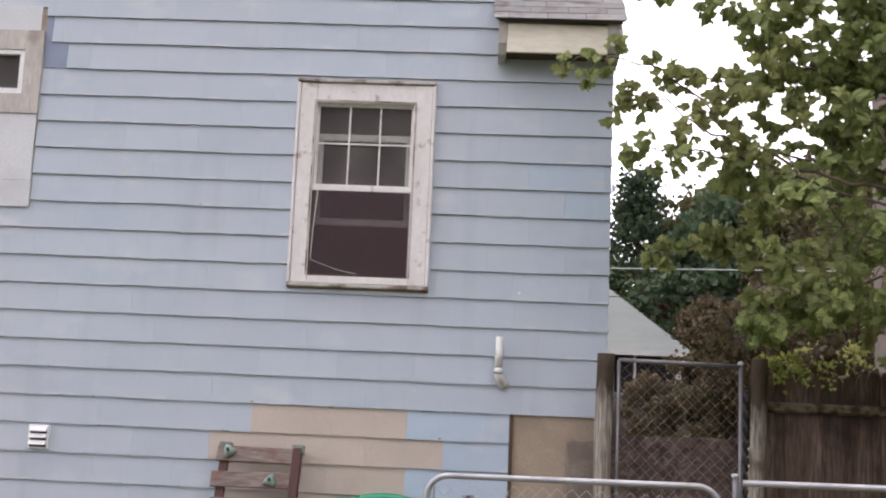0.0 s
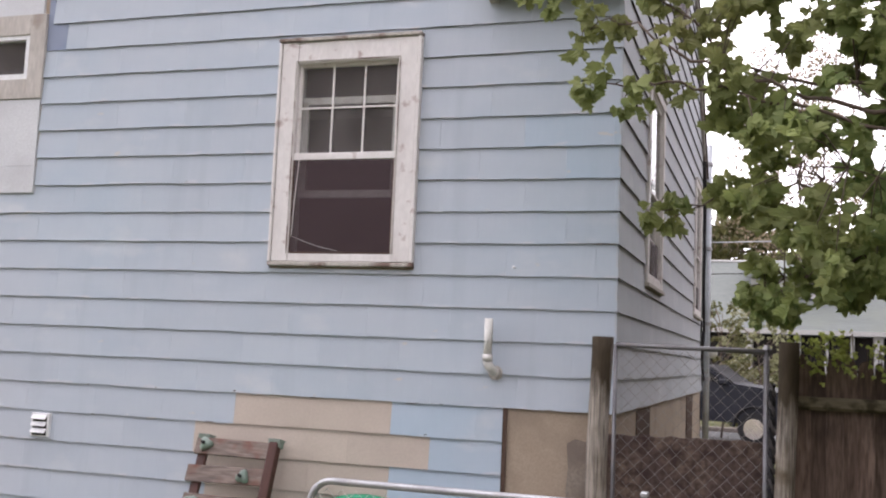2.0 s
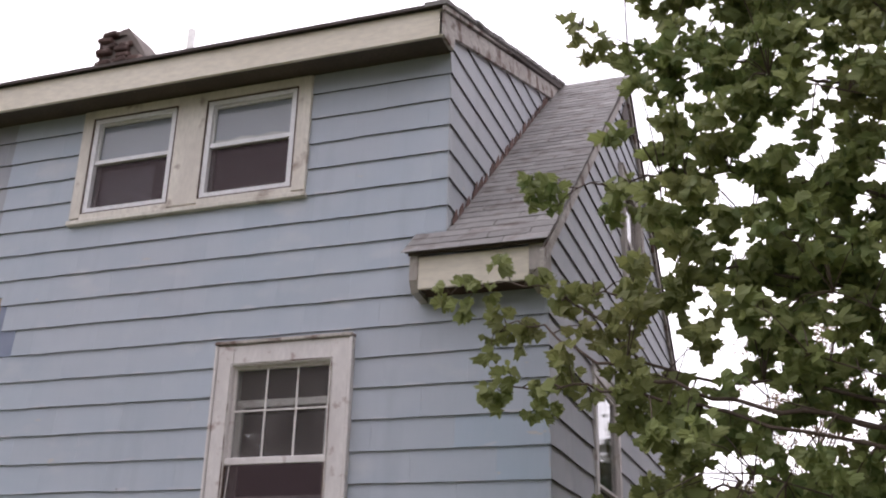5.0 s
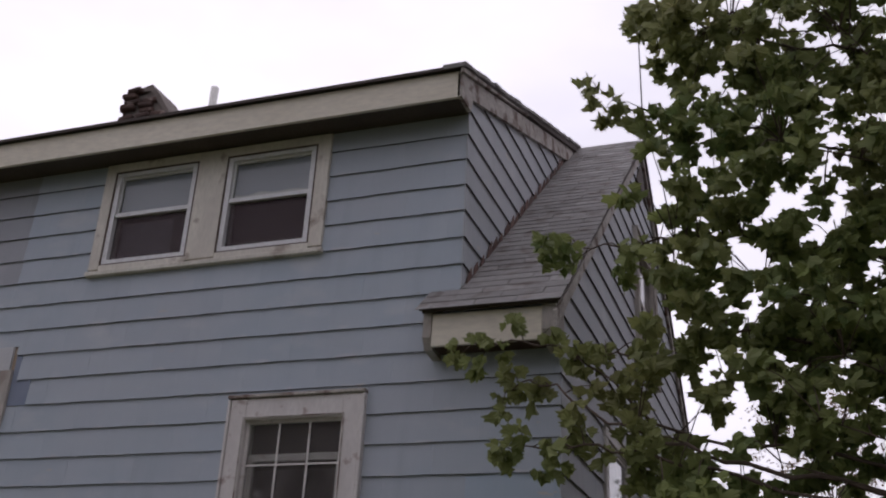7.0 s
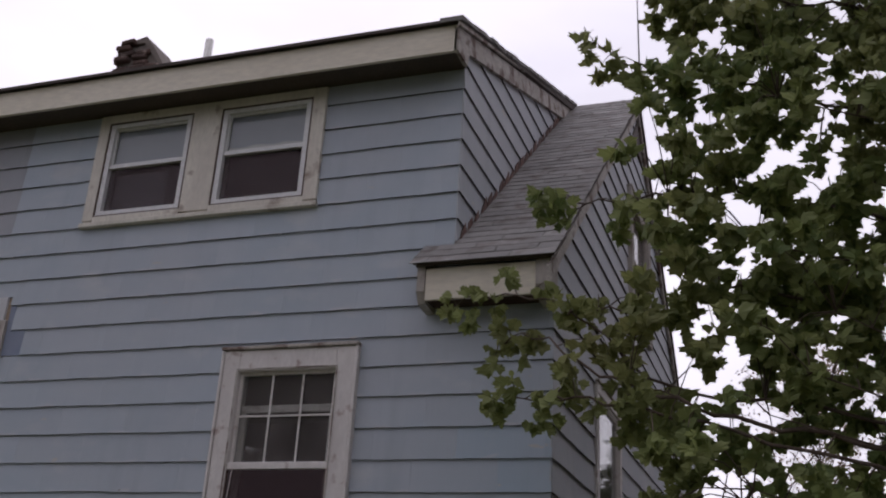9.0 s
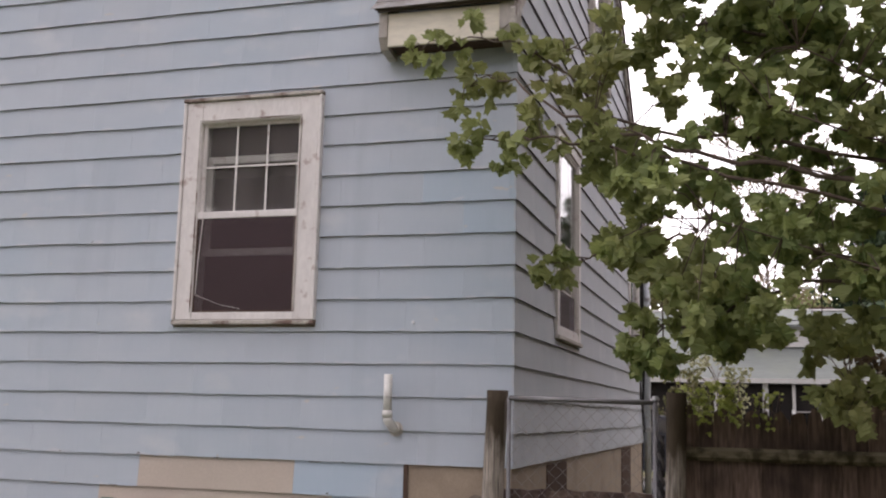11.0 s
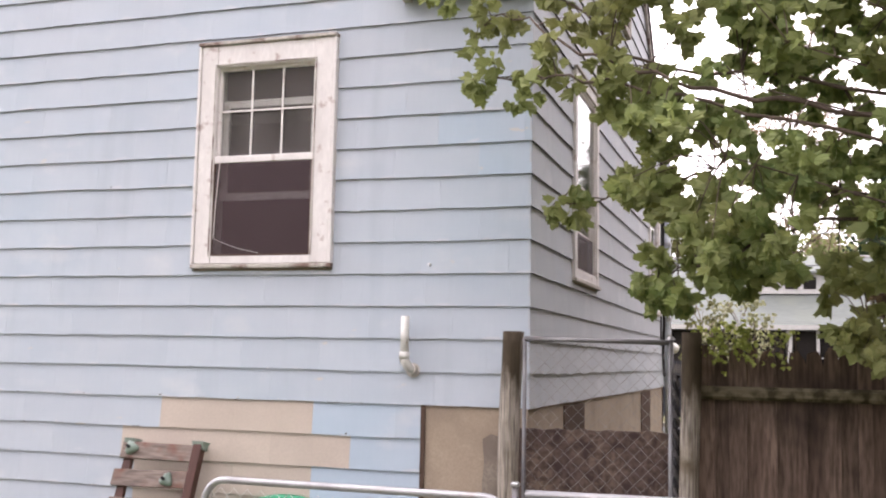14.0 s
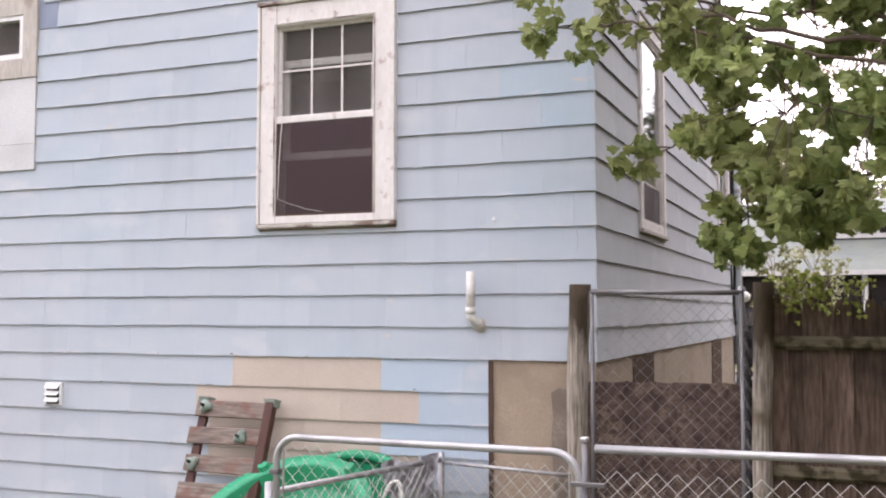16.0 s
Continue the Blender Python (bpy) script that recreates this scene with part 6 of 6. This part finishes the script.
def shingle_wall(parent, m, u0, u1, rows, holes, planes, choose, single, offsets, seed, width=0.61, seam=None, extra=()):
    """Courses of shingles over a wall; single(u): whether a piece there is an object of its own, the rest are joined."""
    rg = random.Random(seed)
    joined_v, joined_f = [], {}
    flip = m
    for k in rows:
        v0, v1 = LINE + k * COURSE, LINE + (k + 1) * COURSE
        off = offsets.get(k, (0.305 if k % 2 else 0.0) + rg.uniform(-0.06, 0.06))
        cuts = [u1]
        u = u1 - (off % width)
        while u > u0 + 0.02:
            if u < u1 - 0.02:
                cuts.append(u)
            u -= width
        cuts.append(u0)
        if seam is not None and k > 12:
            cuts = sorted({seam, *(c for c in cuts if abs(c - seam) > 0.03)}, reverse=True)
        cuts = sorted({*cuts, *(u for row, u in extra if row == k)}, reverse=True)
        for b, a in zip(cuts, cuts[1:]):
            rects = [(a + 0.00045, b - 0.00045, v0, v1)]
            for h in holes:
                rects = minus(rects, h)
            for q in rects:
                whole = [(q[0], q[2]), (q[1], q[2]), (q[1], q[3]), (q[0], q[3])]
                poly = clip(whole, planes)
                if len(poly) < 3:
                    continue
                mid = (q[0] + q[1]) / 2
                mat = choose(mid, k)
                base = q[0]
                if poly == whole and q[1] - q[0] > 0.25 and q[2] == v0 and q[3] == v1:
                    wear = WORN[rg.randrange(len(WORN))]
                    poly = [(q[0], v0)] + [(q[0] + (q[1] - q[0]) * s, v0 + e) for s, e in wear] + [(q[1], v0), (q[1], v1 + 0.004), (q[0], v1 + 0.004)]
                me = wedge_mesh([(p[0] - base, p[1]) for p in poly], v0, mat)
                place = m @ pose(base, 0, v0 + rg.uniform(-0.0022, 0.0022), rg.uniform(-0.1, 0.1), rg.uniform(-0.12, 0.12), 0)
                if single(mid):
                    ob = new("shingle", me)
                    ob.parent = parent
                    ob.matrix_basis = place
                else:
                    vs, fs, ms = joined_f.setdefault(mat.name, ([], [], []))
                    s = len(vs)
                    vs += [tuple(place @ x.co) for x in me.vertices]
                    fs += [tuple(s + i for i in p.vertices) for p in me.polygons]
                    ms += [p.material_index for p in me.polygons]
    for name, (vs, fs, ms) in joined_f.items():
        me = bpy.data.meshes.new("far_shingles")
        me.from_pydata(vs, [], fs)
        me.materials.append(bpy.data.materials[name])
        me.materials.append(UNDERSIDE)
        # joined pieces keep the painted shade on their lower edges
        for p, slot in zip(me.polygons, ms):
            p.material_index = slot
        ob = new("far_shingles", me)
        ob.parent = parent
        tagged(ob, kind="stuff")


SEAM = -4.85                          # edge of an older, greyer stretch under the eave


def front_paint(u, k):
    if k == -5 and -2.80 < u < -1.53 or k == -6 and -3.15 < u < -1.25 or k in (-7, -8) and -2.96 < u < -1.53:
        return TAN
    if k in (-5, -6, -7) and u > -1.6 or k == 4 and u > -0.62 or k == 3 and u > -0.31:
        return BLUE_NEW
    if k > 12 and u < SEAM:
        return BLUE_GREY
    return BLUE


shingle_wall(wall_front, Matrix.Identity(4), -LONG, 0.012, range(-11, 18), [
    (MAIN[0], MAIN[1], MAIN[2] - 0.03, MAIN[3]), (SMALL[0], SMALL[1], SMALL[2], SMALL[3]), (UPPER[0], UPPER[1], UPPER[2] - 0.02, 6.5),
    (-4.68, -4.48, LINE + 8 * COURSE, LINE + 9 * COURSE - 0.005), (-4.68, -4.62, LINE + 9 * COURSE - 0.01, LINE + 10 * COURSE - 0.005), (-0.733, 0.1, -1, LINE - 4 * COURSE), (CHEEK_X, 0.1, 4.70, 9)], [(0, 1, 6.295)], front_paint, lambda u: u > -6.0,
    {-1: 0.126, -2: 0.534, 0: 0.149, -5: 0.322, -6: 0.034, -7: 0.322, -8: 0.04}, 3, seam=SEAM, extra=((-7, -2.96), (-8, -2.96)))
shingle_wall(wall_side, pose(0, 0, 0, 0, 0, 90), -0.014, DEPTH, range(-4, 27), [
    (SIDE_A[0], SIDE_A[1], SIDE_A[2] - 0.03, SIDE_A[3]), (SIDE_B[0], SIDE_B[1], SIDE_B[2] - 0.03, SIDE_B[3]), (SIDE_C[0], SIDE_C[1], SIDE_C[2] - 0.03, SIDE_C[3])],
    [(-PITCH, 1, 4.80 - 0.1), (PITCH, 1, 4.80 + 2 * PITCH * RIDGE_Y - 0.1)], lambda u, k: BLUE_SIDE, lambda u: u < 5.2, {}, 4)
shingle_wall(wall_cheek, pose(CHEEK_X, 0, 0, 0, 0, 90), -0.014, RIDGE_Y, range(10, 27), [], [(-PITCH, 1, 9.0), (PITCH, -1, -4.83), (-0.3806, 1, 6.45)], lambda u, k: BLUE_SIDE, lambda u: True, {}, 5)

# loose flakes and nail heads on the lower edges of the courses
rg = random.Random(15)
flake_meshes = []
for k in range(4):
    bm = bmesh.new()
    bmesh.ops.create_icosphere(bm, subdivisions=1, radius=1.0)
    for v in bm.verts:
        v.co = Vector((v.co.x * rg.uniform(0.6, 1.3), v.co.y * 0.35, v.co.z * rg.uniform(0.3, 0.8)))
    ob = part("flake", bm, (ROOF_EDGE, BLUE_DARK, GREY_TRIM, WHITE_BOARD)[k], wall_front)
    ob.matrix_basis = pose(-2.755 + 0.32 * k, -0.02, LINE - 4 * COURSE + 0.012, 0, 0, 0) @ Matrix.Scale(0.013 - 0.002 * k, 4)
    flake_meshes.append(ob.data)
for k in range(46):
    row, u = rg.choice((-8, -7, -7, -6, -6, -5, -4, -3, 1, 3, 9, 11)), rg.uniform(-5.6, -0.8)
    if row in (1, 3, 9) and (-2.6 < u < -1.35 or u < -4.4):
        continue
    ob = new("flake", flake_meshes[k % 4])
    ob.parent = wall_front
    ob.matrix_basis = pose(u, -0.021, LINE + row * COURSE + rg.uniform(-0.004, 0.014), 0, rg.uniform(-40, 40), 0) @ Matrix.Scale(rg.uniform(0.004, 0.011), 4)

for k in range(74):
    row = rg.choice((-8, -8, -7, -7, -6, -6, -5, -5, -4, 2, 6, 10, 12))
    u = rg.uniform(-6.0, -1.0) if row > -5 else rg.uniform(-6.0, -2.9)
    if row in (2, 6, 10) and (-2.6 < u < -1.35 or u < -4.4):
        continue
    ob = new("flake", flake_meshes[rg.choice((0, 0, 1, 2, 3, 3))])
    ob.parent = wall_front
    ob.matrix_basis = pose(u, -0.0175, LINE + row * COURSE + rg.uniform(-0.003, 0.003), 0, rg.uniform(-3, 3), 0) @ Matrix.Diagonal((rg.uniform(0.012, 0.055), 0.007, rg.uniform(0.004, 0.008), 1))

# rusty step flashing along the dormer side
rg = random.Random(9)
for i in range(26):
    y = 0.06 + i * 0.155
    if y > RIDGE_Y - 0.25:
        break
    s = rg.uniform(0.8, 1.25)
    part("flashing", prism([(y, roof_z(y) + 0.012), (y + 0.12 * s, roof_z(y + 0.12 * s) + 0.012), (y + 0.10 * s, roof_z(y + 0.10 * s) + 0.10 * s), (y + 0.01, roof_z(y) + 0.085 * s * rg.uniform(0.6, 1.2))], "x",
                           CHEEK_X + 0.017, CHEEK_X + 0.024), RUST, wall_cheek, "rusty step flashing")

# roof shingles on the steep slope
tab_meshes = {}
slope_len = (RIDGE_Y + 0.30) / math.cos(ang)
EXPO = 0.128
for i in range(int(slope_len / EXPO)):
    s = i * EXPO
    y, z = -0.30 + s * math.cos(ang), roof_z(-0.30) + s * math.sin(ang)
    left = -0.97 if y < 0.0 else CHEEK_X + 0.002
    u = 0.085 - (0.15 if i % 2 else 0.0) - rg.uniform(0, 0.03)
    cuts = [0.085]
    while u > left + 0.03:
        if u < 0.06:
            cuts.append(u)
        u -= 0.305
    cuts.append(left)
    for b, a in zip(cuts, cuts[1:]):
        w = round(b - a, 2)
        if w not in tab_meshes:
            bm = box(0.001, w - 0.001, 0, EXPO + 0.02, 0.0, 0.004)
            for v in bm.verts:
                v.co.z += 0.006 * (1 - v.co.y / (EXPO + 0.02)) + 0.001
            ob = part("roof_shingle", bm, ROOFING, roof_main)
            tab_meshes[w] = ob.data
        else:
            ob = new("roof_shingle", tab_meshes[w])
            ob.parent = roof_main
        ob.matrix_basis = pose(a, y, z + 0.002, math.degrees(ang) + rg.uniform(-0.3, 1.1), rg.uniform(-0.6, 0.6), rg.uniform(-0.3, 0.3))
